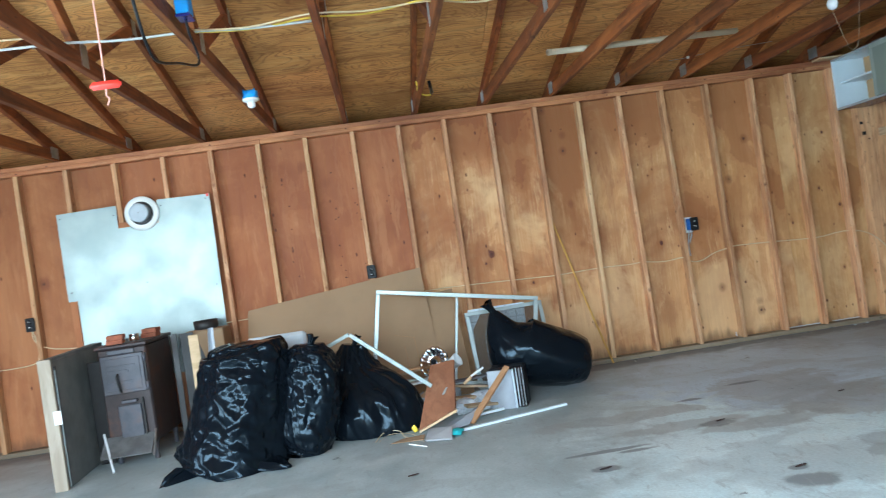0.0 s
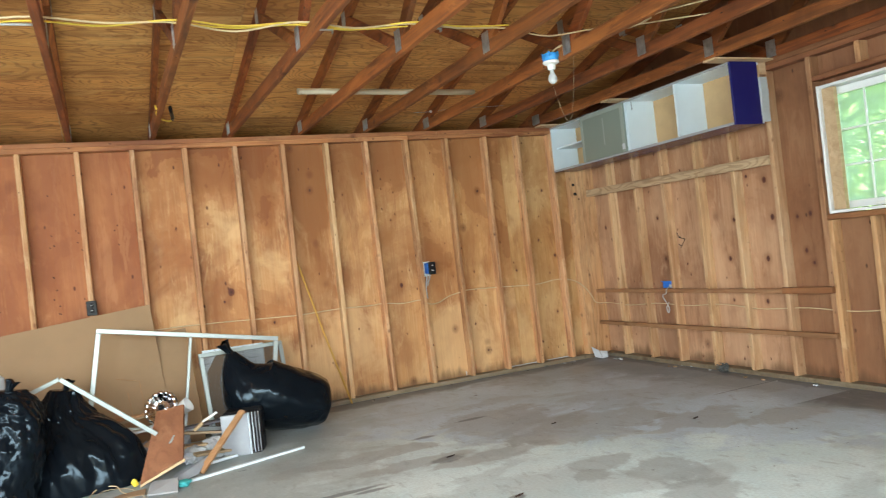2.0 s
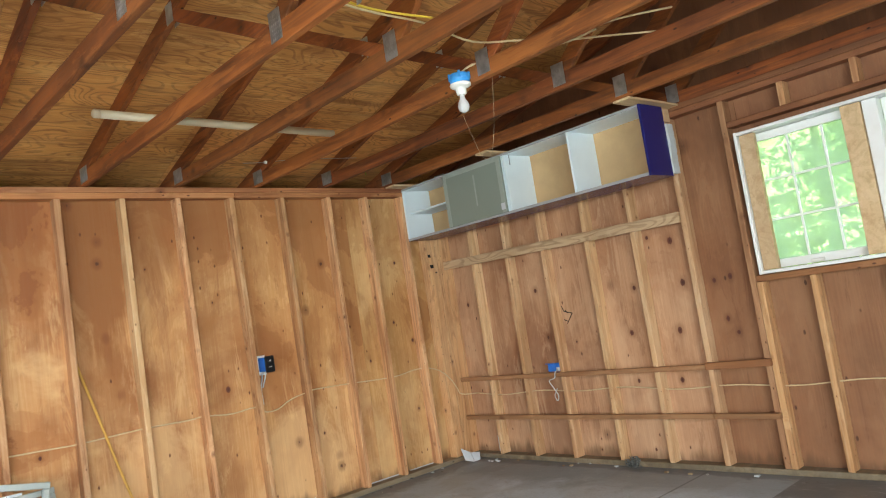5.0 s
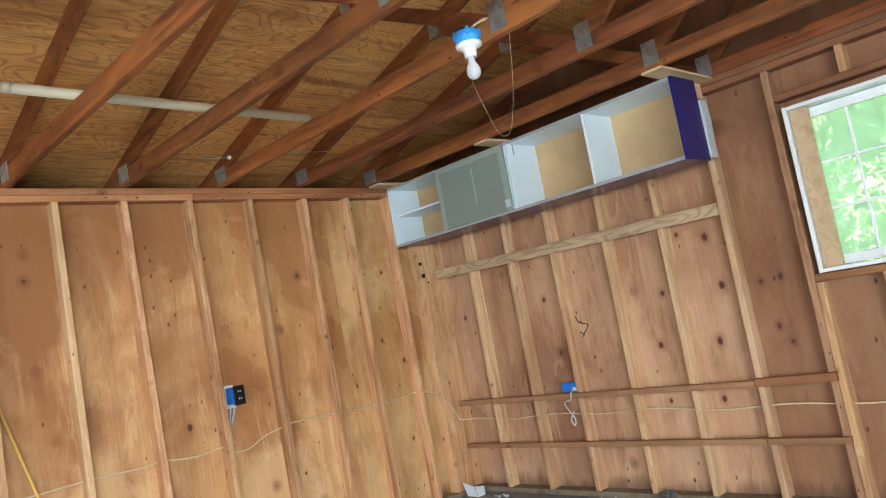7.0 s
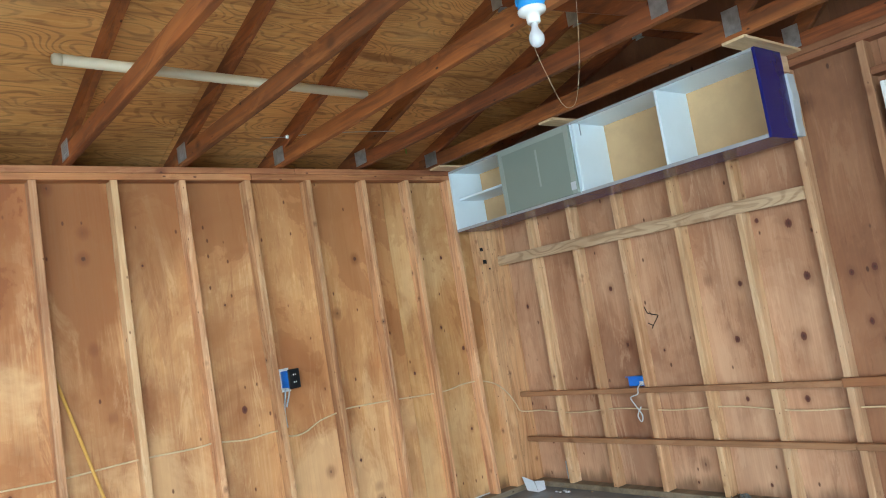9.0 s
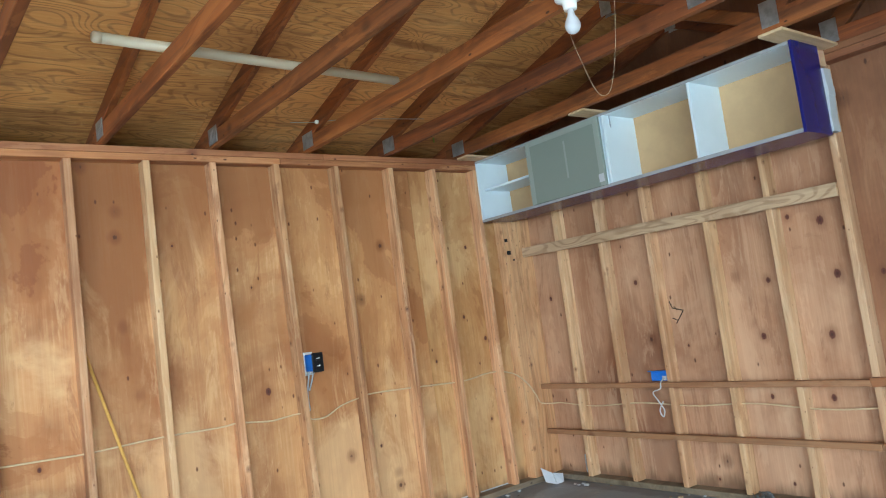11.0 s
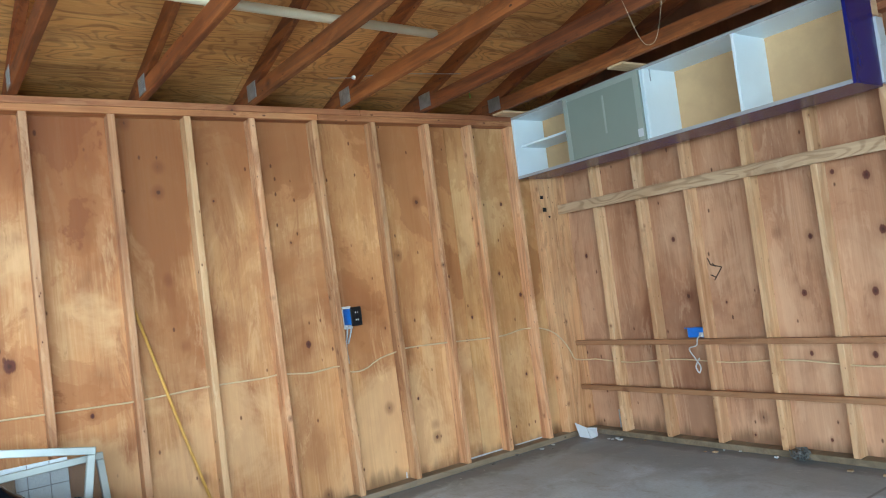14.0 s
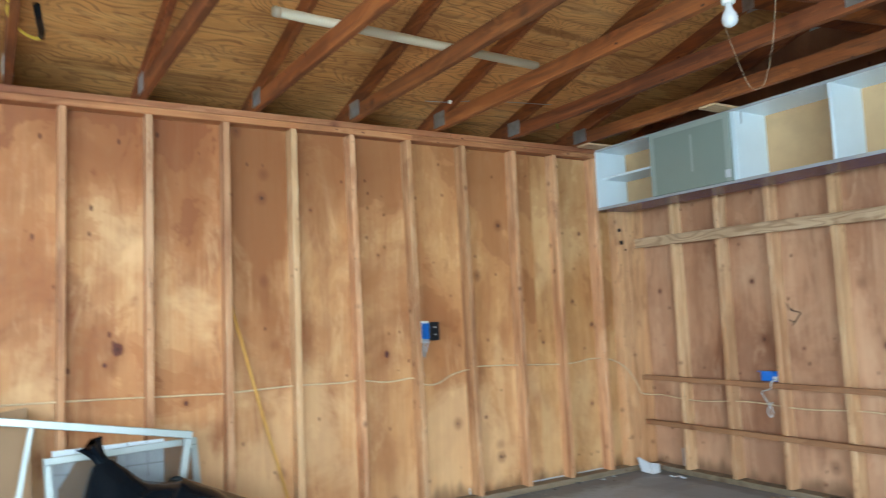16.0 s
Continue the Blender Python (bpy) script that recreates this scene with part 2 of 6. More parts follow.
M["ply_east"] = wood("ply_east", (0.20, 0.078, 0.036), (0.46, 0.25, 0.137), (0.63, 0.41, 0.255), "z", 0.2, 7, 3.0, 0.75, 0.1, spots=((4.645, 4.104, 1.256, 0.017), (4.645, 4.187, 0.939, 0.0187), (4.645, 3.717, 1.245, 0.0221), (4.645, 3.801, 0.925, 0.0221), (4.645, 5.024, 1.351, 0.017), (4.645, 4.196, 0.592, 0.0136), (4.645, 3.85, 0.587, 0.017), (4.645, 3.932, 1.591, 0.0153), (4.645, 3.759, 1.541, 0.0238), (4.645, 4.151, 0.103, 0.0119), (4.645, 4.624, 0.087, 0.0102), (4.645, 5.825, 1.323, 0.0136), (4.645, 4.693, 0.911, 0.0085)), streaks=0.14, base_stain=True, clouds=0.35)
M["deck"] = wood("deck", (0.20, 0.06, 0.014), (0.62, 0.275, 0.08), (0.80, 0.46, 0.185), "x", 0.6, 26, 0.0, 0.5, 0.12, wide=4.2, island=True, low=0.3, thin=0.2)
M["stud"] = wood("stud", (0.20, 0.06, 0.02), (0.58, 0.30, 0.135), (0.78, 0.52, 0.30), "z", 0.35, 8, 7.0, 0.4, 0.16, wide=5)
M["plate"] = wood("plate", (0.18, 0.05, 0.02), (0.42, 0.16, 0.06), (0.58, 0.29, 0.135), "x", 0.35, 8, 4.0, 0.5, 0.15, wide=5)
# the plate timber again, darkened for the shade on the east wall
M["plate_y_dim"] = wood("plate_y_dim", (0.13, 0.042, 0.016), (0.235, 0.09, 0.035), (0.34, 0.155, 0.068), "y", 0.35, 8, 4.0, 0.5, 0.15, wide=5)
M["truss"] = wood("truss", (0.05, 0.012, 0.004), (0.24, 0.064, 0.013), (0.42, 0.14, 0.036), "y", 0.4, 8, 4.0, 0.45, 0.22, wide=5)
M["ledger"] = wood("ledger", (0.30, 0.17, 0.09), (0.53, 0.36, 0.22), (0.64, 0.47, 0.32), "y", 0.75, 14, 0.0, 0.3, 0.1, wide=5, low=0.25, thin=0.1)
M["rail"] = wood("rail", (0.2, 0.085, 0.035), (0.36, 0.18, 0.08), (0.46, 0.26, 0.13), "y", 0.35, 8, 4.0, 0.4, 0.15, wide=5)
M["sill"] = wood("sill", (0.11, 0.085, 0.055), (0.22, 0.17, 0.11), (0.30, 0.235, 0.16), "x", 0.3, 8, 3.0, 0.5, 0.1, wide=5, weather=0.8)
M["pine"] = wood("pine", (0.40, 0.25, 0.13), (0.60, 0.42, 0.25), (0.70, 0.52, 0.34), "x", 0.3, 8, 0.0, 0.3, 0.08, wide=5)
M["grey_wood"] = wood("grey_wood", (0.22, 0.17, 0.12), (0.36, 0.30, 0.23), (0.46, 0.39, 0.31), "z", 0.3, 8, 0.0, 0.4, 0.05, wide=5)
M["stud_east"] = wood("stud_east", (0.34, 0.16, 0.065), (0.62, 0.385, 0.205), (0.78, 0.57, 0.37), "z", 0.35, 8, 8.0, 0.5, 0.1, wide=5)
# stud timber darkened for the shade beside the window
M["king_stud_dim"] = wood("king_stud_dim", (0.2, 0.08, 0.034), (0.40, 0.20, 0.10), (0.52, 0.30, 0.17), "z", 0.3, 8, 5.0, 0.5, 0.05, wide=5)
M["pale_stud"] = wood("pale_stud", (0.38, 0.18, 0.07), (0.66, 0.40, 0.21), (0.78, 0.56, 0.36), "z", 0.35, 8, 4.0, 0.4, 0.05, wide=5)
M["siding"] = plain("siding", (0.5, 0.48, 0.44), 0.8)
M["galv"] = plain("galv", (0.45, 0.48, 0.5), 0.42, 0.9, 0.2, 25.0)


def concrete():
    """Old slab: pale middle, grey towards the back, blotches with ragged edges, oil marks."""
    m = Nodes("concrete", 0.6)
    p = m.position()
    s = m.t.nodes.new("ShaderNodeSeparateXYZ")
    m.link(p, s.inputs[0])
    x, y = s.outputs[0], s.outputs[1]
    big = m.noise(p, 0.55, 6.0, 0.62, None, 0.8)
    mid = m.noise(p, 2.3, 6.0, 0.65, None, 0.4)
    rag = m.noise(p, 3.2, 7.0, 0.62, None, 0.5)
    fine = m.noise(p, 60.0, 4.0, 0.6)
    shaky = m.math("SUBTRACT", rag, 0.5)
    c = m.mix(m.span(mid, 0.3, 0.7), (0.58, 0.735, 0.765), (0.73, 0.865, 0.885))
    c = m.mix(m.span(big, 0.36, 0.5, 0.4, 0.0), c, (0.74, 0.79, 0.78))
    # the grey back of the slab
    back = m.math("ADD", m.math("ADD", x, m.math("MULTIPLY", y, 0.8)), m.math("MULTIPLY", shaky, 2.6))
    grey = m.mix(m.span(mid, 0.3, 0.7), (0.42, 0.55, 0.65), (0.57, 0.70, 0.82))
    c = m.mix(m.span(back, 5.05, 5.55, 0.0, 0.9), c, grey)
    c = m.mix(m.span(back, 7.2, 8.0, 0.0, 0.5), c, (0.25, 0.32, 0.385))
    # darker tone on the west side, by the bags
    worn = m.mix(m.span(mid, 0.3, 0.7), (0.25, 0.295, 0.30), (0.40, 0.46, 0.465))
    c = m.mix(m.span(m.math("ADD", m.math("ADD", x, m.math("MULTIPLY", y, -0.35)), m.math("MULTIPLY", shaky, 1.8)), 0.4, -0.6, 0.0, 0.8), c, worn)

    def blotch(bx, by, rx, ry, reach, amount, tone, col, hard=0.12):
        d = m.vmath("LENGTH", m.vmath("MULTIPLY", m.vmath("SUBTRACT", p, (bx, by, 0.0)), (1 / rx, 1 / ry, 1.0)))
        d = m.math("ADD", d, m.math("MULTIPLY", shaky, reach))
        return m.mix(m.span(d, 1.0 - hard, 1.0 + hard, amount, 0.0), col, tone)

    # grey tongue that runs in front of the grey back
    for bx, by, rx, ry in ((2.30, 2.98, 0.22, 0.13), (2.50, 2.62, 0.19, 0.26), (2.40, 2.30, 0.17, 0.2), (2.15, 2.85, 0.10, 0.10)):
        c = blotch(bx, by, rx, ry, 2.4, 0.62, (0.34, 0.38, 0.39), c, 0.18)
    for bx, by, rx, ry in ((2.40, 4.15, 0.42, 0.5), (2.75, 3.72, 0.55, 0.36), (3.35, 3.3, 0.42, 0.22), (3.75, 2.98, 0.32, 0.16), (1.95, 3.55, 0.34, 0.10), (1.55, 3.75, 0.35, 0.09), (1.3, 4.1, 0.5, 0.12)):
        c = blotch(bx, by, rx, ry, 2.6, 0.55, (0.33, 0.345, 0.345), c, 0.16)
    for bx, by, rx, ry in ((1.712, 3.685, 0.11, 0.06), (1.02, 3.50, 0.22, 0.03), (1.15, 3.44, 0.12, 0.03), (1.69, 2.81, 0.045, 0.035), (0.91, 3.222, 0.07, 0.045), (2.27, 4.50, 0.12, 0.03), (1.79, 4.28, 0.09, 0.035), (1.66, 2.65, 0.11, 0.085)):
        c = blotch(bx, by, rx, ry, 2.2, 0.75, (0.12, 0.125, 0.135), c, 0.25)
    wet = m.span(m.noise(p, 0.8, 4.0, 0.55, (1.0, 1.4, 1.0), 0.3), 0.53, 0.575)
    c = m.mix(m.math("MULTIPLY", wet, 0.3), c, (0.27, 0.28, 0.28))
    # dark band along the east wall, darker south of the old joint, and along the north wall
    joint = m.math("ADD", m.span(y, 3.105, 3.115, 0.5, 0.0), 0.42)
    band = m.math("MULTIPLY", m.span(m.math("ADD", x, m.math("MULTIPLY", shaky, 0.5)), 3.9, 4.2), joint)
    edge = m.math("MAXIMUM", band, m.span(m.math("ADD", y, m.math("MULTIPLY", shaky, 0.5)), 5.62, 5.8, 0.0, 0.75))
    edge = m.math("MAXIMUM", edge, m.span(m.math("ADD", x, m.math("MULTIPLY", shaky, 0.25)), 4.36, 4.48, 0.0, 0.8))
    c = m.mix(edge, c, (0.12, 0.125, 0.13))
    for jx, jw in ((3.72, 0.004),):
        c = m.mix(m.math("MULTIPLY", m.span(m.math("ABSOLUTE", m.math("SUBTRACT", y, jx)), jw, jw * 3, 0.6, 0.0), m.span(x, 3.85, 3.9)), c, (0.08, 0.08, 0.085))
    oil = m.noise(p, 4.2, 5.0, 0.6, (1.0, 1.7, 1.0))
    c = m.mix(m.span(oil, 0.68, 0.71, 0.0, 0.7), c, (0.09, 0.09, 0.092))
    scuff = m.noise(p, 9.0, 6.0, 0.7, (1.6, 0.7, 1.0), 0.5)
    c = m.mix(m.span(scuff, 0.52, 0.72, 0.0, 0.45), c, (0.24, 0.255, 0.26))
    c = m.mix(m.span(scuff, 0.25, 0.42, 0.3, 0.0), c, (0.74, 0.77, 0.76))
    c = m.mix(m.span(fine, 0.3, 0.7, 0.0, 0.2), c, (0.22, 0.22, 0.22))
    m.color(c)
    m.bump(m.math("ADD", fine, m.math("MULTIPLY", mid, 0.8)), 0.25, 0.002)
    m.rough(m.span(mid, 0.3, 0.7, 0.42, 0.7))
    return m.mat


M["concrete"] = concrete()
M["grass"] = plain("grass", (0.09, 0.14, 0.035), 0.9, 0.0, 0.4, 1.5, 0.6)


# ---- mesh helpers ----
def box(bm, x0, x1, y0, y1, z0, z1, m=None):
    r = bmesh.ops.create_cube(bm, size=1.0)
    t = Matrix.Translation(((x0 + x1) / 2, (y0 + y1) / 2, (z0 + z1) / 2)) @ Matrix.Diagonal((x1 - x0, y1 - y0, z1 - z0, 1))
    bmesh.ops.transform(bm, matrix=(m @ t) if m else t, verts=r["verts"])
    return r["verts"]


def bar(bm, a, b, w, h, up=(0, 0, 1)):
    """A square-edged bar from a to b, w wide and h high."""
    a, b = Vector(a), Vector(b)
    d = (b - a).normalized()
    side = d.cross(Vector(up)).normalized()
    rise = side.cross(d)
    m = Matrix((side, d, rise)).transposed().to_4x4()
    m.translation = (a + b) / 2
    n = (b - a).length
    return box(bm, -w / 2, w / 2, -n / 2, n / 2, -h / 2, h / 2, m)


def soft_edges(bm, r=0.003, seg=1):
    bmesh.ops.bevel(bm, geom=bm.edges[:], offset=r, segments=seg, affect="EDGES", clamp_overlap=True)


def tube(bm, pts, r, n=8, cap=True):
    """A round tube through points."""
    pts = [Vector(p) for p in pts]
    rings = []
    for i, p in enumerate(pts):
        d = (pts[min(i + 1, len(pts) - 1)] - pts[max(i - 1, 0)]).normalized()
        a = d.orthogonal().normalized() if not rings else (ref - d * ref.dot(d)).normalized()
        ref = a
        b = d.cross(a)
        k = r[i] if isinstance(r, (list, tuple)) else r
        rings.append([bm.verts.new(p + (a * math.cos(6.2832 * j / n) + b * math.sin(6.2832 * j / n)) * k) for j in range(n)])
    for u, v in zip(rings, rings[1:]):
        for j in range(n):
            bm.faces.new((u[j], u[(j + 1) % n], v[(j + 1) % n], v[j]))
    if cap:
        bm.faces.new(rings[0][::-1])
        bm.faces.new(rings[-1])


def spin(bm, prof, n=24, m=None):
    """A turned shape about z from (radius, height) pairs."""
    rings = []
    for r, z in prof:
        rings.append([bm.verts.new((r * math.cos(6.2832 * j / n), r * math.sin(6.2832 * j / n), z)) for j in range(n)])
    for u, v in zip(rings, rings[1:]):
        for j in range(n):
            bm.faces.new((u[j], u[(j + 1) % n], v[(j + 1) % n], v[j]))
    bm.faces.new(rings[0][::-1])
    bm.faces.new(rings[-1])
    if m:
        bmesh.ops.transform(bm, matrix=m, verts=[v for g in rings for v in g])


def smooth_path(pts, n=6):
    """Catmull-Rom points through the given ones."""
    pts = [Vector(p) for p in pts]
    out = []
    for i in range(len(pts) - 1):
        a, b, c, d = pts[max(i - 1, 0)], pts[i], pts[i + 1], pts[min(i + 2, len(pts) - 1)]
        for k in range(n):
            t = k / n
            out.append(0.5 * (2 * b + (c - a) * t + (2 * a - 5 * b + 4 * c - d) * t * t + (3 * b - a - 3 * c + d) * t ** 3))
    return out + [pts[-1]]


def finish(bm, name, material, smooth=False):
    bmesh.ops.recalc_face_normals(bm, faces=bm.faces[:])
    me = bpy.data.meshes.new(name)
    bm.to_mesh(me)
    bm.free()
    for mt in (material if isinstance(material, (list, tuple)) else [material]):
        me.materials.append(mt)
    if smooth:
        me.polygons.foreach_set("use_smooth", [True] * len(me.polygons))
    return me


def part(name, bm, material, parent=None, label="", smooth=False):
    ob = new(name, finish(bm, name, material, smooth))
    ob.parent = parent
    return tagged(ob, label)


def block(name, dims, material, parent=None, r=0.003, label=""):
    bm = bmesh.new()
    box(bm, *dims)
    if r:
        soft_edges(bm, r)
    return part(name, bm, material, parent, label)


def thing(name, label, category, at=(0, 0, 0), turn=0.0, group="", kind=""):
    e = new(name)
    e.empty_display_size = 0.1
    e.matrix_basis = pose(*at, 0, 0, turn)
    return tagged(e, label, category, group, kind)


# ---- the large structure ----
XW, XE, YN, YS = -4.65, 4.645, 6.04, -1.28   # inner faces of the sheathing
S = 0.4064
FN, FE = YN - 0.089, XE - 0.089               # inner faces of the studs
TOP = 2.34                                    # underside of the top plates
CH = TOP + 0.076                              # underside of the trusses
SLOPE = 0.28
RIDGE = (YN + YS) / 2

ground = block("ground", (-900, 900, -900, 900, -0.6, -0.06), M["grass"], r=0)
tagged(ground, "mown green grass around the garage", "ground", kind="structure")
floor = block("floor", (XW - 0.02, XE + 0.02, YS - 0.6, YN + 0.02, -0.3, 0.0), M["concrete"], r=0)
tagged(floor, "worn grey concrete slab with damp and oil stains", "floor", kind="structure")

wall_north = block("wall_north", (XW - 0.03, XE + 0.03, YN + 0.014, YN + 0.035, -0.05, CH), M["siding"], r=0)
tagged(wall_north, "bare stud wall sheathed in orange-brown plywood", "wall", kind="structure")
wall_south = new("wall_south", None)
tagged(wall_south, "plain plywood wall round a wide open front", "wall", kind="structure")
wall_west = thing("wall_west", "plywood gable wall round a wide open doorway", "wall", kind="structure")
wall_east = thing("wall_east", "stud gable wall sheathed in pinkish brown plywood", "wall", kind="structure")

# south wall, with the wide vehicle doorway
for x0, x1, z0, z1 in ((XW, -3.95, -0.05, CH), (1.2, XE, -0.05, CH), (-3.95, 1.2, 2.1, CH)):
    block("panel", (x0, x1, YS - 0.1, YS, z0, z1), M["ply_east"], wall_south, 0)
# west gable, with a side doorway
DY0, DY1, DZ = -0.25, 2.25, 2.1
for y0, y1, z0, z1 in ((YS, DY0, -0.05, CH + 1.1), (DY1, YN, -0.05, CH + 1.1), (DY0, DY1, DZ, CH + 1.1)):
    block("siding", (XW - 0.035, XW - 0.014, y0, y1, z0, z1), M["siding"], wall_west, 0)
    block("panel", (XW - 0.012, XW, y0, y1, max(z0, 0.0), z1), M["ply_red"], wall_west, 0)

# east wall: siding and sheathing round the window opening
WY0, WY1, WZ0, WZ1 = 1.62, 3.147, 1.222, 2.115
for y0, y1, z0, z1 in ((YS, WY0, -0.05, CH + 1.15), (WY1, YN, -0.05, CH + 1.15), (WY0, WY1, -0.05, WZ0), (WY0, WY1, WZ1, CH + 1.15)):
    block("siding", (XE + 0.014, XE + 0.035, y0, y1, z0, z1), M["siding"], wall_east, 0)
EDGES = [YN, 4.81, 3.583, WY1]
for y1, y0 in zip(EDGES, EDGES[1:]):
    block("plywood_sheet", (XE, XE + 0.012, y0 + 0.001, y1 - 0.001, 0.0, 2.42), M["ply_brown_dim"] if y1 < 3.6 else M["ply_east"], wall_east, 0)
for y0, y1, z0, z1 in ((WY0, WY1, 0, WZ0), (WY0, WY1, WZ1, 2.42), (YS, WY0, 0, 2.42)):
    block("plywood_sheet", (XE, XE + 0.012, y0 + 0.001, y1 - 0.001, z0, z1), M["ply_brown_dim"], wall_east, 0)
block("plywood_sheet", (XE, XE + 0.012, YS, YN, 2.422, CH + 1.15), M["ply_gable_dim"], wall_east, 0)

# north wall: sheathing sheets, three bays each
x = 1.80 + 0.019 + 2 * S
edges = sorted([x + 3 * S * k for k in range(-6, 3)])
edges = [XW] + [3.61 if 3.8 < e < 3.9 else e for e in edges if XW + 0.1 < e < XE - 0.1] + [XE]
for a, b in zip(edges, edges[1:]):
    red = (a + b) / 2 < 0.1
    block("plywood_sheet", (a + 0.0015, b - 0.0015, YN, YN + 0.012, 0.0, CH), M["ply_red"] if red else M["ply_orange"] if b < 2.0 else M["ply_north"], wall_north, 0)

bm = bmesh.new()
box(bm, -0.019, 0.019, -0.0445, 0.0445, 0.038, TOP)
soft_edges(bm)
stud_mesh = finish(bm, "stud", M["stud"])
north_x = [1.80 + 0.019 + S * k for k in range(-15, 0)]
north_x += [1.806, 2.210, 2.615, 3.022, 3.420, 3.795, 4.175]
NORTH_LEAN = {1.806: 0.0, 2.210: -0.8, 2.615: -1.0, 3.022: -0.8, 3.420: -0.2, 3.795: -0.4, 4.175: -0.3}


stud_mesh_east = stud_mesh.copy()
stud_mesh_east.materials[0] = M["stud_east"]


def stud(parent, x, y, rz=0.0, lean=0.0):
    ob = new("stud", stud_mesh_east if parent == wall_east else stud_mesh)
    ob.matrix_basis = pose(x, y, 0, 0, lean, rz)
    ob.parent = parent
    return ob


for x in north_x:
    if x == 1.806:
        pale = block("stud", (x - 0.019, x + 0.019, FN, YN, 0.038, TOP), M["pale_stud"], wall_north, label="paler new stud")
    elif x > XW + 0.05:
        stud(wall_north, x, YN - 0.0445, 0, NORTH_LEAN.get(x, random.uniform(-0.1, 0.1)))
block("corner_post", (4.36, 4.47, FN + 0.004, YN, 0.038, TOP), M["stud"], wall_north)
block("corner_post", (4.472, XE, FN + 0.001, YN, 0.038, TOP), M["stud"], wall_north)
for z0 in (TOP, TOP + 0.038):
    for x0, x1 in ((XW, -1.0), (-0.998, 2.6), (2.602, XE)):
        k = 0.003 if z0 > TOP else 0.0
        block("top_plate", (x0 + 0.3 * (z0 > TOP) * (x0 > XW), x1 + 0.3 * (z0 > TOP) * (x1 < XE), FN - k, YN, z0, z0 + 0.0375), M["plate"], wall_north)
for x0, x1 in ((XW, -1.6), (-1.598, 2.0), (2.002, XE)):
    block("sill_plate", (x0, x1, FN - 0.002, YN, 0.0, 0.038), M["sill"], wall_north)

east_y = (5.598, 5.204, 4.812, 4.386, 3.984, 3.583, 3.198)
for y in east_y:
    ob = stud(wall_east, XE - 0.0445, y, 90, 0)
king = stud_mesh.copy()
king.materials[0] = M["king_stud_dim"]
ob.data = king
block("jack_stud", (FE, XE, WY1 - 0.008, WY1 + 0.03, 0.038, WZ0 - 0.044), M["stud"], wall_east)
for y in (WY0 - 0.025, WY0 - 0.066, 1.15, 0.75, 0.34, -0.07, -0.47, -0.88):
    stud(wall_east, XE - 0.0445, y, 90)
for y in (2.84, 2.435, 2.03):
    block("cripple_stud", (FE, XE, y - 0.019, y + 0.019, 0.038, WZ0 - 0.042), M["stud"], wall_east)
    block("cripple_stud", (FE, XE, y - 0.019 - 0.02, y + 0.019 - 0.02, WZ1 + 0.082, TOP), M["stud"], wall_east)
block("window_sill_plate", (FE, XE, WY0, WY1 + 0.03, WZ0 - 0.041, WZ0 - 0.003), M["plate_y_dim"], wall_east)
block("header", (FE - 0.002, XE, WY0, WY1 + 0.03, WZ1 + 0.043, WZ1 + 0.081), M["plate_y_dim"], wall_east)
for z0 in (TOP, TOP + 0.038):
    block("top_plate", (FE - 0.003 * (z0 > TOP), XE, YS, FN - 0.004, z0, z0 + 0.0375), M["plate_y_dim"], wall_east)
block("sill_plate", (FE - 0.002, XE, YS, FN - 0.004, 0.0, 0.038), M["sill"], wall_east)

# roof deck: rows of sheets, laid lengthwise and staggered
bm = bmesh.new()
rise = math.atan(SLOPE)
length = (YN + 0.45 - RIDGE) / math.cos(rise)
DECK0 = CH + 0.03 + 0.092
for side in (1, -1):
    for row in range(4):
        d0, d1 = row * 1.22, min((row + 1) * 1.22, length)
        if d1 <= d0:
            continue
        for k in range(-3, 4):
            xa = k * 2.44 + (1.22 if row % 2 else 0) - 0.3
            xa, xb = max(xa, XW - 0.2), min(xa + 2.44, XE + 0.2)
            if xb - xa < 0.05:
                continue
            y0 = YN + 0.45
            m = Matrix.Translation((0, y0 if side > 0 else 2 * RIDGE - y0, DECK0 - 0.45 * SLOPE)) @ pose(0, 0, 0, -math.degrees(rise) * side if side > 0 else math.degrees(rise), 0, 0)
            if side > 0:
                box(bm, xa + 0.0015, xb - 0.0015, -d1 + 0.0015, -d0 - 0.0015, 0, 0.014, m)
            else:
                box(bm, xa + 0.0015, xb - 0.0015, d0 + 0.0015, d1 - 0.0015, 0, 0.014, m)
ceiling = part("ceiling", bm, M["deck"])
tagged(ceiling, "underside of brown plywood roof sheathing", "ceiling", kind="structure")
bm = bmesh.new()
for side in (1, -1):
    y0 = YN + 0.5
    m = Matrix.Translation((0, y0 if side > 0 else 2 * RIDGE - y0, DECK0 - 0.5 * SLOPE + 0.02)) @ pose(0, 0, 0, -math.degrees(rise) * side, 0, 0)
    d = length + 0.06
    box(bm, XW - 0.3, XE + 0.3, -d if side > 0 else 0, 0 if side > 0 else d, 0, 0.012, m)
shingles = part("roof", bm, M["siding"])
tagged(shingles, "plain outer roofing over the sheathing", "roof", kind="structure")
block("soffit", (XW, XE, YN + 0.036, YN + 0.44, CH - 0.09, CH - 0.078), M["plate"], wall_north, 0)
block("fascia", (XW, XE, YN + 0.44, YN + 0.46, CH - 0.1, CH + 0.03), M["plate"], wall_north, 0)
block("eave_block", (XW, XE, YS - 0.1, YS, CH, CH + 0.14), M["plate"], wall_south)


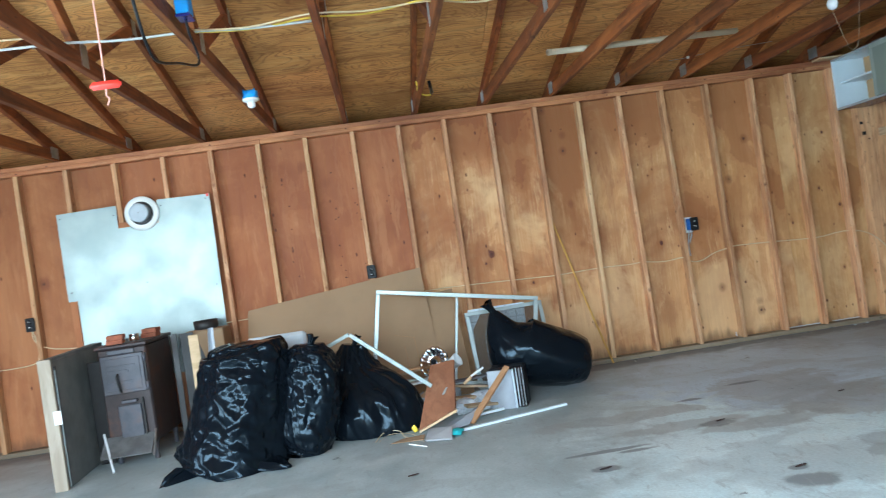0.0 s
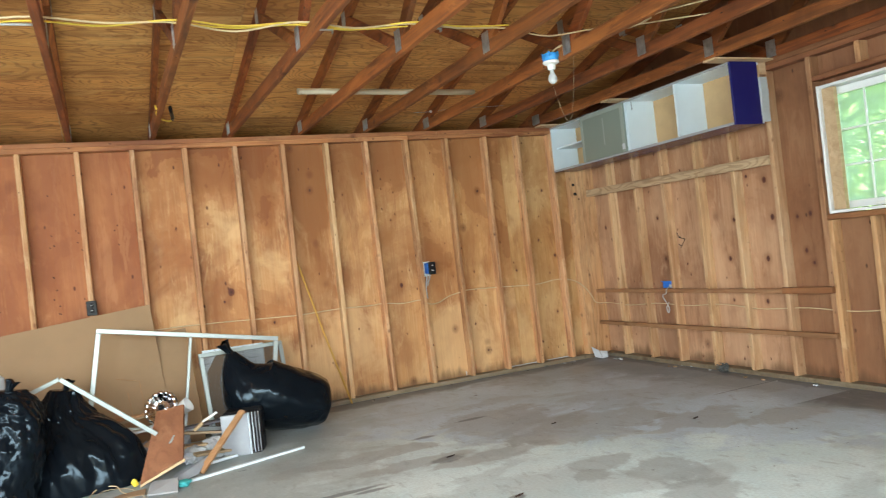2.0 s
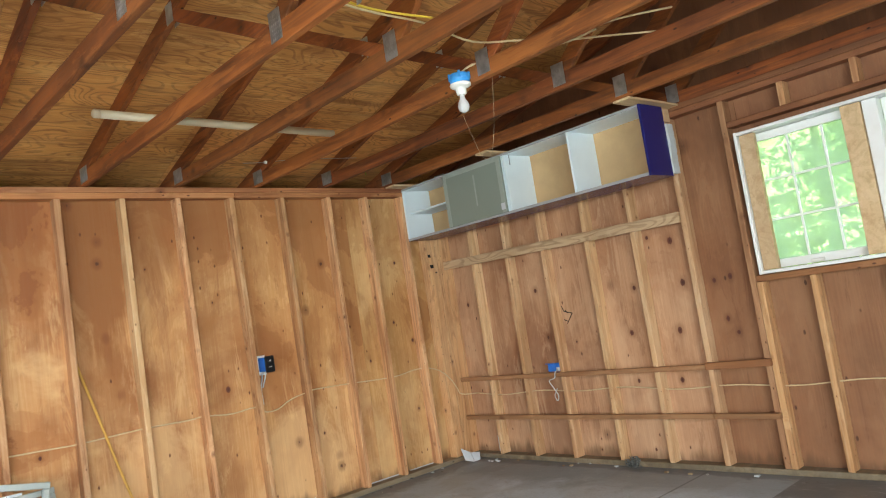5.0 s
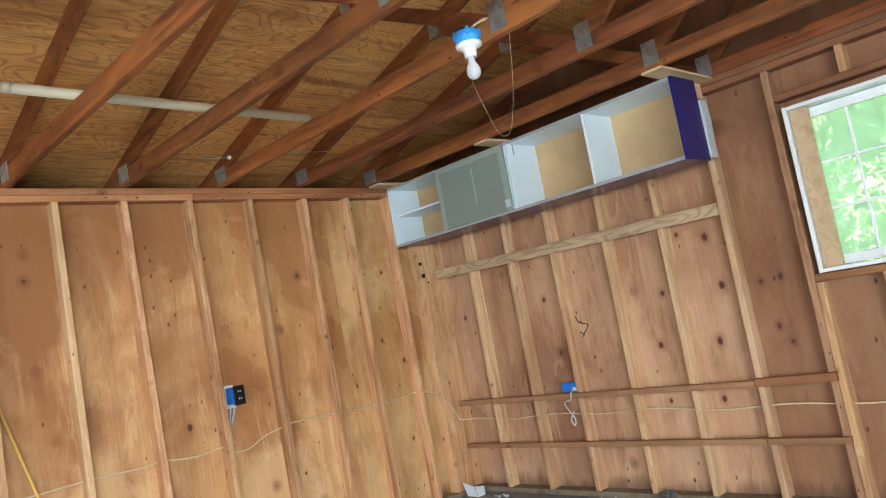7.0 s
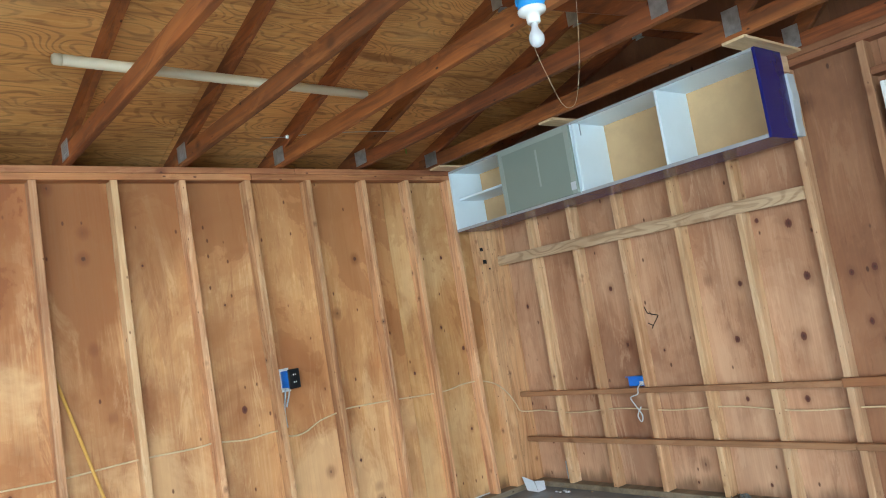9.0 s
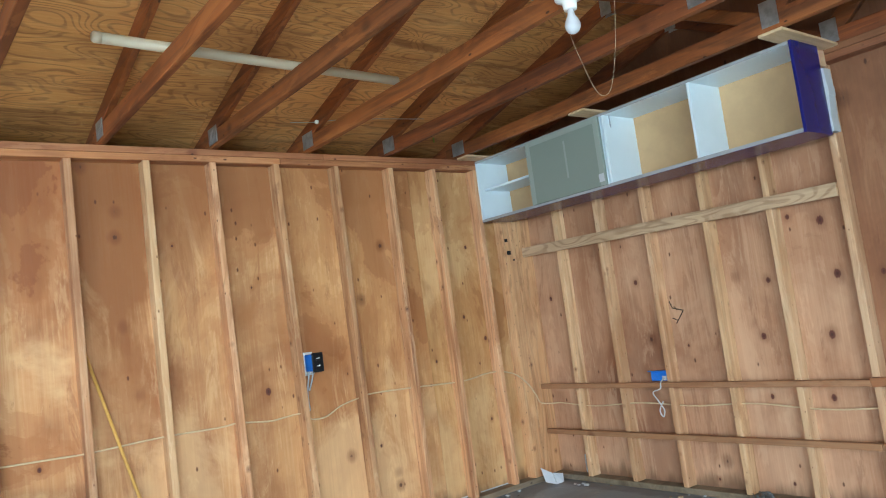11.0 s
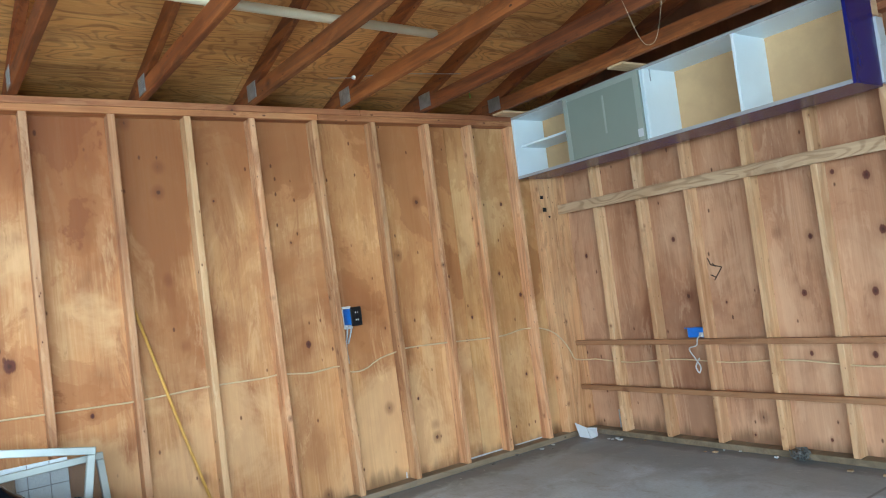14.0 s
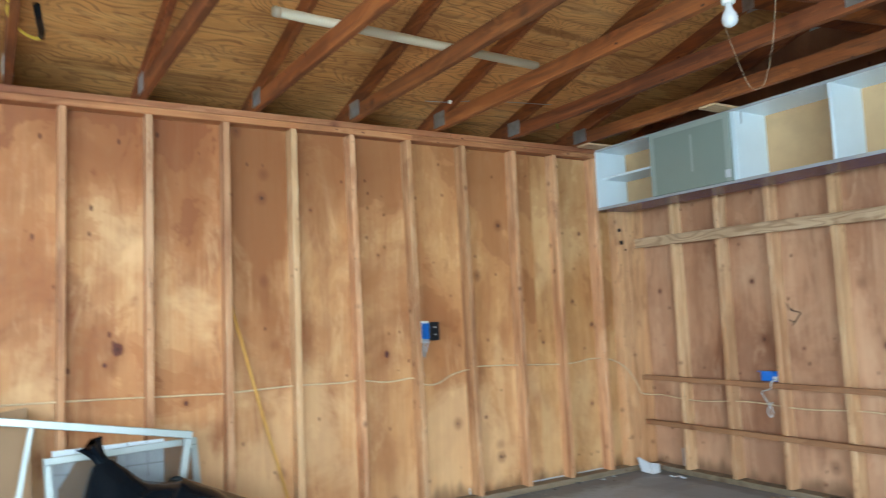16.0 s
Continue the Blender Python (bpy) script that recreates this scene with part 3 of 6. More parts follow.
def roof_truss():
    t = thing("roof_truss", "reddish brown timber roof truss with steel gusset plates", "roof truss", group="roof trusses")
    half = (YN - YS) / 2

    def low(d):
        return CH + 0.03 + d * SLOPE

    bm = bmesh.new()
    box(bm, -0.019, 0.019, YS + 0.02, YN - 0.004, CH, CH + 0.089)
    soft_edges(bm)
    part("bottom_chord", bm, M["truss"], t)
    c = 0.089 / 2 / math.cos(rise)
    for s in (1, -1):
        bm = bmesh.new()
        bar(bm, (0, RIDGE + s * (half + 0.4), low(-0.4) + c), (0, RIDGE + s * 0.005, low(half) + c), 0.037, 0.089)
        soft_edges(bm)
        part("top_chord", bm, M["truss"], t)
        k = 1.14
        foot = (0, RIDGE + s * k, CH + 0.075)
        bm = bmesh.new()
        bar(bm, foot, (0, RIDGE + s * 0.05, low(half) - 0.0), 0.036, 0.089)
        soft_edges(bm)
        part("web", bm, M["truss"], t)
        bm = bmesh.new()
        bar(bm, (0, foot[1] + s * 0.06, foot[2]), (0, RIDGE + s * half * 0.56, low(half * 0.44) + 0.03), 0.0355, 0.064)
        soft_edges(bm)
        part("web", bm, M["truss"], t)
        for y, z, w, h in ((RIDGE + s * k, CH + 0.082, 0.085, 0.125), (RIDGE + s * (half - 0.15), CH + 0.064, 0.13, 0.095), (RIDGE + s * half * 0.56, low(half * 0.44) + 0.03, 0.075, 0.1)):
            for xx in (-0.0205, 0.0205):
                bm = bmesh.new()
                box(bm, xx - 0.001, xx + 0.001, y - w / 2, y + w / 2, z - h / 2, z + h / 2)
                for i in range(5):
                    for j in range(6):
                        if xx < 0:
                            box(bm, xx - 0.0022, xx - 0.0008, y - w / 2 + 0.008 + i * (w - 0.016) / 5, y - w / 2 + 0.012 + i * (w - 0.016) / 5, z - h / 2 + 0.006 + j * (h - 0.012) / 6, z - h / 2 + 0.016 + j * (h - 0.012) / 6)
                part("gusset_plate", bm, M["galv"], t)
    return t


truss = roof_truss()
truss_x = [1.585 + 0.612 * k for k in range(-10, 0)] + [1.585 + 0.604 * k for k in range(5)]
def truss_pose(x):
    """The trusses stand a little out of square: the heel is at x on the north wall."""
    skew = 0.0 if x < -0.5 else 0.7 if x < 0.7 else 1.4 if x < 1.3 else 0.9 if x < 1.8 else 0.3 if x < 2.5 else 0.0
    return Matrix.Translation((x, YN, 0)) @ pose(0, 0, 0, 0, 0, skew) @ Matrix.Translation((0, -YN, 0))


truss.matrix_basis = truss_pose(truss_x[0])
for x in truss_x[1:] + [XE - 0.03]:
    copy_thing(truss, truss_pose(x))

# ---- materials of the things ----
M["navy"] = plain("navy", (0.010, 0.012, 0.13), 0.25, 0, 0.03, 4, 0.02)
M["melamine"] = plain("melamine", (0.69, 0.80, 0.87), 0.32, 0, 0.03, 3, 0.03)
M["grey_edge"] = plain("grey_edge", (0.33, 0.34, 0.355), 0.4, 0, 0.08)
M["hardboard"] = plain("hardboard", (0.53, 0.345, 0.18), 0.75, 0, 0.08, 5, 0.1)
M["frosted"] = plain("frosted", (0.22, 0.265, 0.235), 0.24, 0, 0.03, 2, 0.02)
M["white_paint"] = plain("white_paint", (0.76, 0.78, 0.80), 0.45, 0, 0.06, 8, 0.1, (0.5, 0.48, 0.42), 0.25)
M["vinyl"] = plain("vinyl", (0.78, 0.8, 0.82), 0.35, 0, 0.04, 8, 0.05, (0.55, 0.55, 0.5), 0.25)
M["foam"] = plain("foam", (0.48, 0.52, 0.55), 0.8, 0, 0.06, 12, 0.5)
M["frosted_edge"] = plain("frosted_edge", (0.30, 0.35, 0.315), 0.25, 0, 0.03, 2, 0.02)
M["blue_box"] = plain("blue_box", (0.01, 0.16, 0.62), 0.4, 0, 0.12, 20, 0.05)
M["light_blue"] = plain("light_blue", (0.015, 0.30, 0.75), 0.4, 0, 0.12, 20, 0.05)
M["black_plastic"] = plain("black_plastic", (0.012, 0.012, 0.014), 0.35, 0, 0.2, 20, 0.05)
M["black_plastic"].node_tree.nodes["Principled BSDF"].inputs["Specular IOR Level"].default_value = 0.15
M["porcelain"] = plain("porcelain", (0.8, 0.81, 0.8), 0.25, 0, 0.03)
M["cable"] = plain("cable", (0.62, 0.47, 0.29), 0.5, 0, 0.1, 12, 0.1)
M["cable_yellow"] = plain("cable_yellow", (0.75, 0.53, 0.07), 0.5, 0, 0.1, 12, 0.1)
M["cable_grey"] = plain("cable_grey", (0.5, 0.52, 0.53), 0.5, 0, 0.1, 12, 0.1)
M["string"] = plain("string", (0.34, 0.26, 0.17), 0.8)
M["cap_grey"] = plain("cap_grey", (0.42, 0.48, 0.53), 0.4, 0, 0.06)
M["pink"] = plain("pink", (0.62, 0.30, 0.24), 0.7)
M["red"] = plain("red", (0.75, 0.045, 0.03), 0.4, 0, 0.08, 9, 0.05)
M["pvc"] = plain("pvc", (0.55, 0.46, 0.33), 0.45, 0, 0.08, 4, 0.08, (0.4, 0.36, 0.28), 0.35)
M["yellow_wood"] = wood("yellow_wood", (0.45, 0.24, 0.04), (0.66, 0.38, 0.08), (0.75, 0.48, 0.15), "z", 0.2, 8, 0, 0.2, 0.05)
M["aluminium"] = plain("aluminium", (0.36, 0.42, 0.425), 0.38, 0.35, 0.06, 10, 0.05, (0.4, 0.4, 0.4), 0.3)
M["card"] = plain("card", (0.32, 0.205, 0.118), 0.85, 0, 0.07, 3, 0.15, (0.26, 0.16, 0.09), 0.4)
M["cast_iron"] = plain("cast_iron", (0.085, 0.085, 0.1), 0.5, 0.25, 0.25, 8, 0.3, (0.12, 0.065, 0.04), 0.5)
M["stove_brown"] = plain("stove_brown", (0.05, 0.036, 0.036), 0.55, 0.3, 0.3, 6, 0.3, (0.15, 0.06, 0.03), 0.7)
M["brick"] = plain("brick", (0.32, 0.10, 0.055), 0.9, 0, 0.2, 30, 0.6)
M["cement_board"] = plain("cement_board", (0.17, 0.18, 0.175), 0.85, 0, 0.2, 5, 0.4, (0.2, 0.19, 0.17), 0.5)
M["black_sheet"] = plain("black_sheet", (0.02, 0.018, 0.018), 0.5, 0.1, 0.3, 6, 0.2)
M["grey_steel"] = plain("grey_steel", (0.33, 0.36, 0.4), 0.45, 0.2, 0.08, 8, 0.1)
M["chrome"] = plain("chrome", (0.6, 0.61, 0.63), 0.17, 1.0, 0.05, 8, 0.05)
M["veneer"] = wood("veneer", (0.17, 0.065, 0.03), (0.30, 0.125, 0.06), (0.36, 0.18, 0.09), "y", 0.3, 8, 0, 0.4, 0.05)
M["scrap"] = wood("scrap", (0.24, 0.16, 0.09), (0.40, 0.29, 0.18), (0.5, 0.39, 0.26), "x", 0.3, 8, 0, 0.4, 0.25)
M["orange_wood"] = wood("orange_wood", (0.26, 0.125, 0.055), (0.40, 0.21, 0.10), (0.5, 0.29, 0.15), "x", 0.3, 8, 0, 0.4, 0.05)
M["teal"] = plain("teal", (0.03, 0.42, 0.45), 0.6, 0, 0.2, 25, 0.4)
M["yellow"] = plain("yellow", (0.8, 0.6, 0.06), 0.5, 0, 0.1, 25, 0.2)
M["paper"] = plain("paper", (0.5, 0.53, 0.57), 0.7, 0, 0.05, 12, 0.2)
M["grey_wool"] = plain("grey_wool", (0.12, 0.13, 0.13), 0.9, 0, 0.4, 40, 0.8)
M["dark_hole"] = plain("dark_hole", (0.008, 0.007, 0.006), 0.9)


def shield_metal():
    m = Nodes("shield_metal", 0.28, 0.85)
    p = m.position()
    n = m.noise(p, 3.0, 4.0, 0.5)
    m.color(m.mix(m.span(n, 0.3, 0.7), (0.23, 0.275, 0.27), (0.30, 0.35, 0.34)))
    m.bump(m.noise(p, 0.8, 1.0, 0.4), 0.1, 0.015)
    m.rough(m.span(m.noise(p, 5.0, 4.0, 0.6), 0.3, 0.7, 0.38, 0.5))
    return m.mat


def bag_plastic():
    m = Nodes("bag_plastic", 0.2)
    p = m.position()
    m.color(m.mix(m.noise(p, 6.0, 3.0), (0.003, 0.0045, 0.007), (0.006, 0.009, 0.013)))
    q = m.vmath("MULTIPLY", p, (1.0, 1.0, 0.55))
    a = m.math("ABSOLUTE", m.math("SUBTRACT", m.noise(q, 6.0, 1.0, 0.4, None, 0.9), 0.5))
    b = m.math("ABSOLUTE", m.math("SUBTRACT", m.noise(m.vmath("MULTIPLY", p, (1.6, 1.0, 0.8)), 17.0, 1.0, 0.4, None, 0.7), 0.5))
    h = m.math("ADD", m.span(a, 0.0, 0.2, smooth=False), m.math("MULTIPLY", m.span(b, 0.0, 0.2, smooth=False), 0.3))
    m.bump(h, 0.05, 0.008)
    m.rough(m.span(m.noise(p, 9.0, 3.0), 0.3, 0.7, 0.10, 0.19))
    # the sky's blue in the highlights is put into the specular tint
    m.bsdf.inputs["Specular Tint"].default_value = (0.62, 0.84, 1.0, 1.0)
    m.bsdf.inputs["Specular IOR Level"].default_value = 0.19
    return m.mat


def glass():
    """Window glass with a pale translucent veil that imitates the glare of daylight."""
    m = Nodes("glass", 0.02)
    m.color((0.95, 1.0, 0.97))
    m.bsdf.inputs["Transmission Weight"].default_value = 1.0
    m.bsdf.inputs["IOR"].default_value = 1.45
    glare_veil = m.t.nodes.new("ShaderNodeBsdfTranslucent")
    glare_veil.inputs["Color"].default_value = (0.78, 0.95, 0.86, 1)
    mx = m.t.nodes.new("ShaderNodeMixShader")
    m.link(m.span(m.noise(m.position(), 4.0, 4.0), 0.3, 0.7, 0.36, 0.5), mx.inputs[0])
    m.link(m.bsdf.outputs[0], mx.inputs[1])
    m.link(glare_veil.outputs[0], mx.inputs[2])
    m.link(mx.outputs[0], m.t.nodes["Material Output"].inputs["Surface"])
    return m.mat


def bulb_glass():
    m = Nodes("bulb_glass", 0.25)
    m.color((0.75, 0.78, 0.82))
    m.bsdf.inputs["Transmission Weight"].default_value = 0.35
    return m.mat


def screen_mesh():
    m = Nodes("screen_mesh", 0.6)
    m.color((0.055, 0.055, 0.06))
    m.bsdf.inputs["Alpha"].default_value = 0.25
    return m.mat


def leaves(name, a, b):
    m = Nodes(name, 0.5)
    c = m.mix(m.island(), a, b)
    m.color(c)
    tr = m.t.nodes.new("ShaderNodeBsdfTranslucent")
    m.link(c, tr.inputs["Color"])
    mx = m.t.nodes.new("ShaderNodeMixShader")
    mx.inputs[0].default_value = 0.5
    m.link(m.bsdf.outputs[0], mx.inputs[1])
    m.link(tr.outputs[0], mx.inputs[2])
    m.link(mx.outputs[0], m.t.nodes["Material Output"].inputs["Surface"])
    return m.mat


M["shield"], M["bag"], M["glass"], M["bulb"], M["screen"] = shield_metal(), bag_plastic(), glass(), bulb_glass(), screen_mesh()
M["leaf"] = leaves("leaf", (0.16, 0.32, 0.04), (0.26, 0.42, 0.08))
M["bark"] = plain("bark", (0.17, 0.14, 0.11), 0.9, 0, 0.35, 9, 0.8)


# ---- helpers of the things: meshes are written in world metres ----
def put(name, bm, material, parent, label="", smooth=False):
    o, p = Vector((0, 0, 0)), parent
    while p:
        o += p.matrix_basis.translation
        p = p.parent
    bmesh.ops.translate(bm, verts=bm.verts[:], vec=-o)
    return part(name, bm, material, parent, label, smooth)


def slab(name, dims, material, parent, r=0.003, label="", m=None):
    bm = bmesh.new()
    box(bm, *dims, m)
    if r:
        soft_edges(bm, r)
    return put(name, bm, material, parent, label)


def stick(name, a, b, w, h, material, parent, r=0.002, label="", up=(0, 0, 1)):
    bm = bmesh.new()
    bar(bm, a, b, w, h, up)
    if r:
        soft_edges(bm, r)
    return put(name, bm, material, parent, label)


def hose(name, pts, r, material, parent, label="", n=6, fine=6):
    bm = bmesh.new()
    tube(bm, smooth_path(pts, fine), r, n)
    return put(name, bm, material, parent, label, True)


def turned(name, prof, material, parent, at, rx=0, ry=0, rz=0, label="", n=24):
    bm = bmesh.new()
    spin(bm, prof, n, pose(*at, rx, ry, rz))
    ob = put(name, bm, material, parent, label, True)
    return ob


def board(name, corners, thick, material, parent, r=0.001, label=""):
    """A flat sheet with four corners and a thickness."""
    bm = bmesh.new()
    c = [Vector(v) for v in corners]
    n = (c[1] - c[0]).cross(c[3] - c[0]).normalized() * thick
    lo = [bm.verts.new(v) for v in c]
    hi = [bm.verts.new(v + n) for v in c]
    bm.faces.new(lo[::-1])
    bm.faces.new(hi)
    for i in range(4):
        bm.faces.new((lo[i], lo[(i + 1) % 4], hi[(i + 1) % 4], hi[i]))
    if r:
        soft_edges(bm, r)
    return put(name, bm, material, parent, label)


# ---- east wall: boards and rails on the studs ----
stick("ledger_board", (FE - 0.010, 5.965, 1.70), (FE - 0.010, 3.60, 1.676), 0.019, 0.072, M["ledger"], wall_east, label="pale weathered ledger board")
stick("rail", (FE - 0.019, 5.935, 0.681), (FE - 0.019, 3.60, 0.681), 0.037, 0.034, M["rail"], wall_east, label="narrow wooden rail")
stick("rail", (FE - 0.019, 3.598, 0.685), (FE - 0.019, 3.17, 0.690), 0.037, 0.046, M["plate_y_dim"], wall_east)
stick("rail", (FE - 0.019, 5.935, 0.350), (FE - 0.019, 3.60, 0.362), 0.037, 0.034, M["rail"], wall_east)
stick("rail", (FE - 0.019, 3.598, 0.362), (FE - 0.019, 3.17, 0.364), 0.037, 0.034, M["rail"], wall_east)
# slivers of white sealant beside two studs and along the sheathing's foot
for x, z1 in ((3.80, 0.20), (4.21, 0.20), (2.98, 0.08)):
    slab("sealant", (x - 0.004, x + 0.004, YN - 0.004, YN - 0.001, 0.04, z1), M["foam"], wall_north, 0)
slab("sealant", (3.45, 3.80, YN - 0.006, YN - 0.001, 0.039, 0.047), M["foam"], wall_north, 0)
slab("sealant", (3.90, 4.19, YN - 0.006, YN - 0.001, 0.039, 0.046), M["foam"], wall_north, 0)
slab("sealant", (XE - 0.005, XE - 0.001, 5.70, 5.708, 0.04, 0.17), M["foam"], wall_east, 0)
for x, z, w in ((4.385, 1.80, 0.028), (4.40, 1.705, 0.034), (4.44, 1.65, 0.014)):
    slab("hole", (x - w / 2, x + w / 2, FN - 0.001, FN + 0.0035, z - w * 0.4, z + w * 0.5), M["dark_hole"], wall_north, 0)

for a, b in (((4.785, 1.20), (4.768, 1.155)), ((4.768, 1.155), (4.69, 1.135)), ((4.69, 1.135), (4.755, 1.055)), ((4.778, 1.092), (4.742, 1.075)), ((4.755, 1.165), (4.735, 1.14))):
    stick("pencil_mark", (XE - 0.002, *a), (XE - 0.002, *b), 0.006, 0.002, M["dark_hole"], wall_east, 0, up=(1, 0, 0))

r = random.Random(12)
for k in range(46):
    x = r.choice((-1.02, -0.86, -0.62, -0.45, -0.25, 0.02, 0.15)) + r.uniform(-0.02, 0.02)
    z = r.uniform(0.95, 2.2)
    slab("nail", (x - 0.004, x + 0.004, YN - 0.003, YN - 0.0008, z - 0.005, z + 0.005), M["dark_hole"], wall_north, 0)

# ---- twin window in the east wall ----
window = thing("window_1", "white twin window with gridded panes and raw wood stops", "window", (XE, 2.38, WZ0), kind="structure")
for y0, y1, z0, z1 in ((WY1 - 0.022, WY1 - 0.002, WZ0, WZ1), (WY0 + 0.002, WY0 + 0.022, WZ0, WZ1), (WY0 + 0.023, WY1 - 0.023, WZ1 - 0.022, WZ1 - 0.002), (WY0 + 0.023, WY1 - 0.023, WZ0 + 0.002, WZ0 + 0.022)):
    slab("window_frame", (FE - 0.012, XE + 0.05, y0, y1, z0, z1), M["vinyl"], window, 0.003)
slab("mullion", (FE + 0.02, XE + 0.05, 2.345, 2.42, WZ0 + 0.023, WZ1 - 0.023), M["vinyl"], window, 0.004)
for y0, y1 in ((2.421, WY1 - 0.023), (WY0 + 0.023, 2.344)):
    sash = new("sash")
    sash.parent = window
    a, b, z0, z1 = y0 + 0.004, y1 - 0.004, WZ0 + 0.026, WZ1 - 0.026
    for q0, q1, h0, h1 in ((a, a + 0.045, z0, z1), (b - 0.045, b, z0, z1), (a + 0.046, b - 0.046, z0, z0 + 0.05), (a + 0.046, b - 0.046, z1 - 0.05, z1)):
        slab("sash_bar", (XE - 0.005, XE + 0.035, q0, q1, h0, h1), M["vinyl"], sash, 0.003)
    for k in (1, 2):
        q = a + 0.045 + (b - a - 0.09) * k / 3
        slab("muntin", (XE + 0.008, XE + 0.024, q - 0.007, q + 0.007, z0 + 0.05, z1 - 0.05), M["vinyl"], sash, 0.002)
        h = z0 + 0.05 + (z1 - z0 - 0.1) * k / 3
        slab("muntin", (XE + 0.0085, XE + 0.0235, a + 0.045, b - 0.045, h - 0.007, h + 0.007), M["vinyl"], sash, 0.002)
    pane = slab("pane", (XE + 0.014, XE + 0.018, a + 0.04, b - 0.04, z0 + 0.045, z1 - 0.045), M["glass"], sash, 0)
    pane.visible_shadow = False
for y0, y1 in ((3.03, 3.122), (2.425, 2.53)):
    slab("wood_stop", (FE + 0.012, FE + 0.05, y0, y1, WZ0 + 0.024, WZ1 - 0.024), M["pine"], window, 0.003, "raw pine stop")
slab("latch", (XE - 0.02, XE - 0.006, 2.78, 2.86, WZ0 + 0.03, WZ0 + 0.05), M["porcelain"], window, 0.004)

# ---- hung wall cabinets ----
cab = thing("wall_cabinet", "navy wall cabinet with white interior and frosted sliding door", "cabinet", (4.18, 4.74, 1.945), group="hung wall cabinets")
CX0, CX1, CZ0, CZ1 = 4.175, 4.475, 1.945, 2.400


def carcass(root, y0, y1, dividers):
    t = 0.016
    slab("bottom_panel", (CX0, CX1, y0, y1, CZ0, CZ0 + t), M["melamine"], root, 0.001)
    slab("top_panel", (CX0, CX1, y0, y1, CZ1 - t, CZ1), M["melamine"], root, 0.001)
    for y in dividers:
        slab("side_panel", (CX0, CX1, y, y + t, CZ0 + t, CZ1 - t), M["melamine"], root, 0.001)
    slab("back_panel", (CX1, CX1 + 0.004, y0, y1, CZ0, CZ1), M["hardboard"], root, 0, "tan hardboard back")
    slab("underside", (CX0, CX1, y0, y1, CZ0 - 0.004, CZ0 - 0.0005), M["navy"], root, 0, "glossy navy underside")
    slab("front_edge", (CX0 - 0.003, CX0 - 0.0005, y0, y1, CZ0 - 0.003, CZ0 + t), M["grey_edge"], root, 0)
    slab("front_edge", (CX0 - 0.003, CX0 - 0.0005, y0, y1, CZ1 - t, CZ1), M["grey_edge"], root, 0)
    for y in dividers:
        slab("front_edge", (CX0 - 0.003, CX0 - 0.0005, y, y + t, CZ0 + t, CZ1 - t), M["melamine"], root, 0)


carcass(cab, 4.742, 5.945, (4.742, 5.929))
slab("shelf", (CX0 + 0.05, CX1 - 0.002, 5.40, 5.928, 2.175, 2.191), M["melamine"], cab, 0.001)
door = slab("glass_door", (CX0 - 0.026, CX0 - 0.004, 4.745, 5.385, CZ0 + 0.012, CZ1 - 0.014), M["frosted"], cab, 0.003, "frosted grey-green glass door")
for y in (4.745, 5.345):
    slab("door_stile", (CX0 - 0.029, CX0 - 0.0265, y, y + 0.04, CZ0 + 0.012, CZ1 - 0.014), M["frosted_edge"], door, 0.0008)
slab("door_rail", (CX0 - 0.029, CX0 - 0.0265, 4.786, 5.344, CZ1 - 0.05, CZ1 - 0.014), M["frosted_edge"], door, 0.0008)
slab("door_seam", (CX0 - 0.0285, CX0 - 0.0265, 5.03, 5.045, CZ0 + 0.12, CZ1 - 0.09), M["frosted_edge"], door, 0.0005)
slab("tape", (CX0 - 0.030, CX0 - 0.0292, 4.75, 4.79, CZ0 + 0.035, CZ0 + 0.085), M["paper"], door, 0)
cab2 = thing("wall_cabinet", "open navy wall cabinet with white interior and tan back", "cabinet", (4.18, 3.54, 1.945), group="hung wall cabinets")
carcass(cab2, 3.545, 4.738, (4.715, 4.108))
slab("end_panel", (CX0 - 0.004, 4.44, 3.527, 3.544, CZ0 - 0.006, CZ1 + 0.002), M["navy"], cab2, 0.002, "glossy navy end panel")
slab("bracket", (CX0 + 0.05, CX0 + 0.054, 4.708, 4.7215, CZ1 - 0.09, CZ1 - 0.016), M["grey_steel"], cab2, 0)
foam = thing("foam_strip", "white foam strip between cabinet and wall", "foam", (4.52, 3.57, 1.945))
bm = bmesh.new()
for i in range(7):
    z = 1.955 + i * 0.047
    k = random.uniform(-0.006, 0.006)
    box(bm, 4.443, 4.515 + k * 0.3, 3.515 + k, 3.5435, z, z + 0.048)
put("foam_block", bm, M["foam"], foam)
for y, x0 in ((5.86, 3.98), (4.77, 3.99), (3.53, 3.98)):
    c = thing("cleat_board", "pale pine board fixing the cabinet to the truss", "board", (4.3, y, 2.402), group="cabinet cleats")
    slab("board", (x0, 4.56, y - 0.06, y + 0.06, 2.4012, 2.4155), M["pine"], c, 0.002)
c = thing("cleat_block", "short pine block on the wall behind the cabinet", "board", (4.53, 3.56, 2.3))
slab("block", (CX1 + 0.01, FE - 0.002, 3.545, 3.60, 2.31, 2.400), M["pine"], c, 0.003)


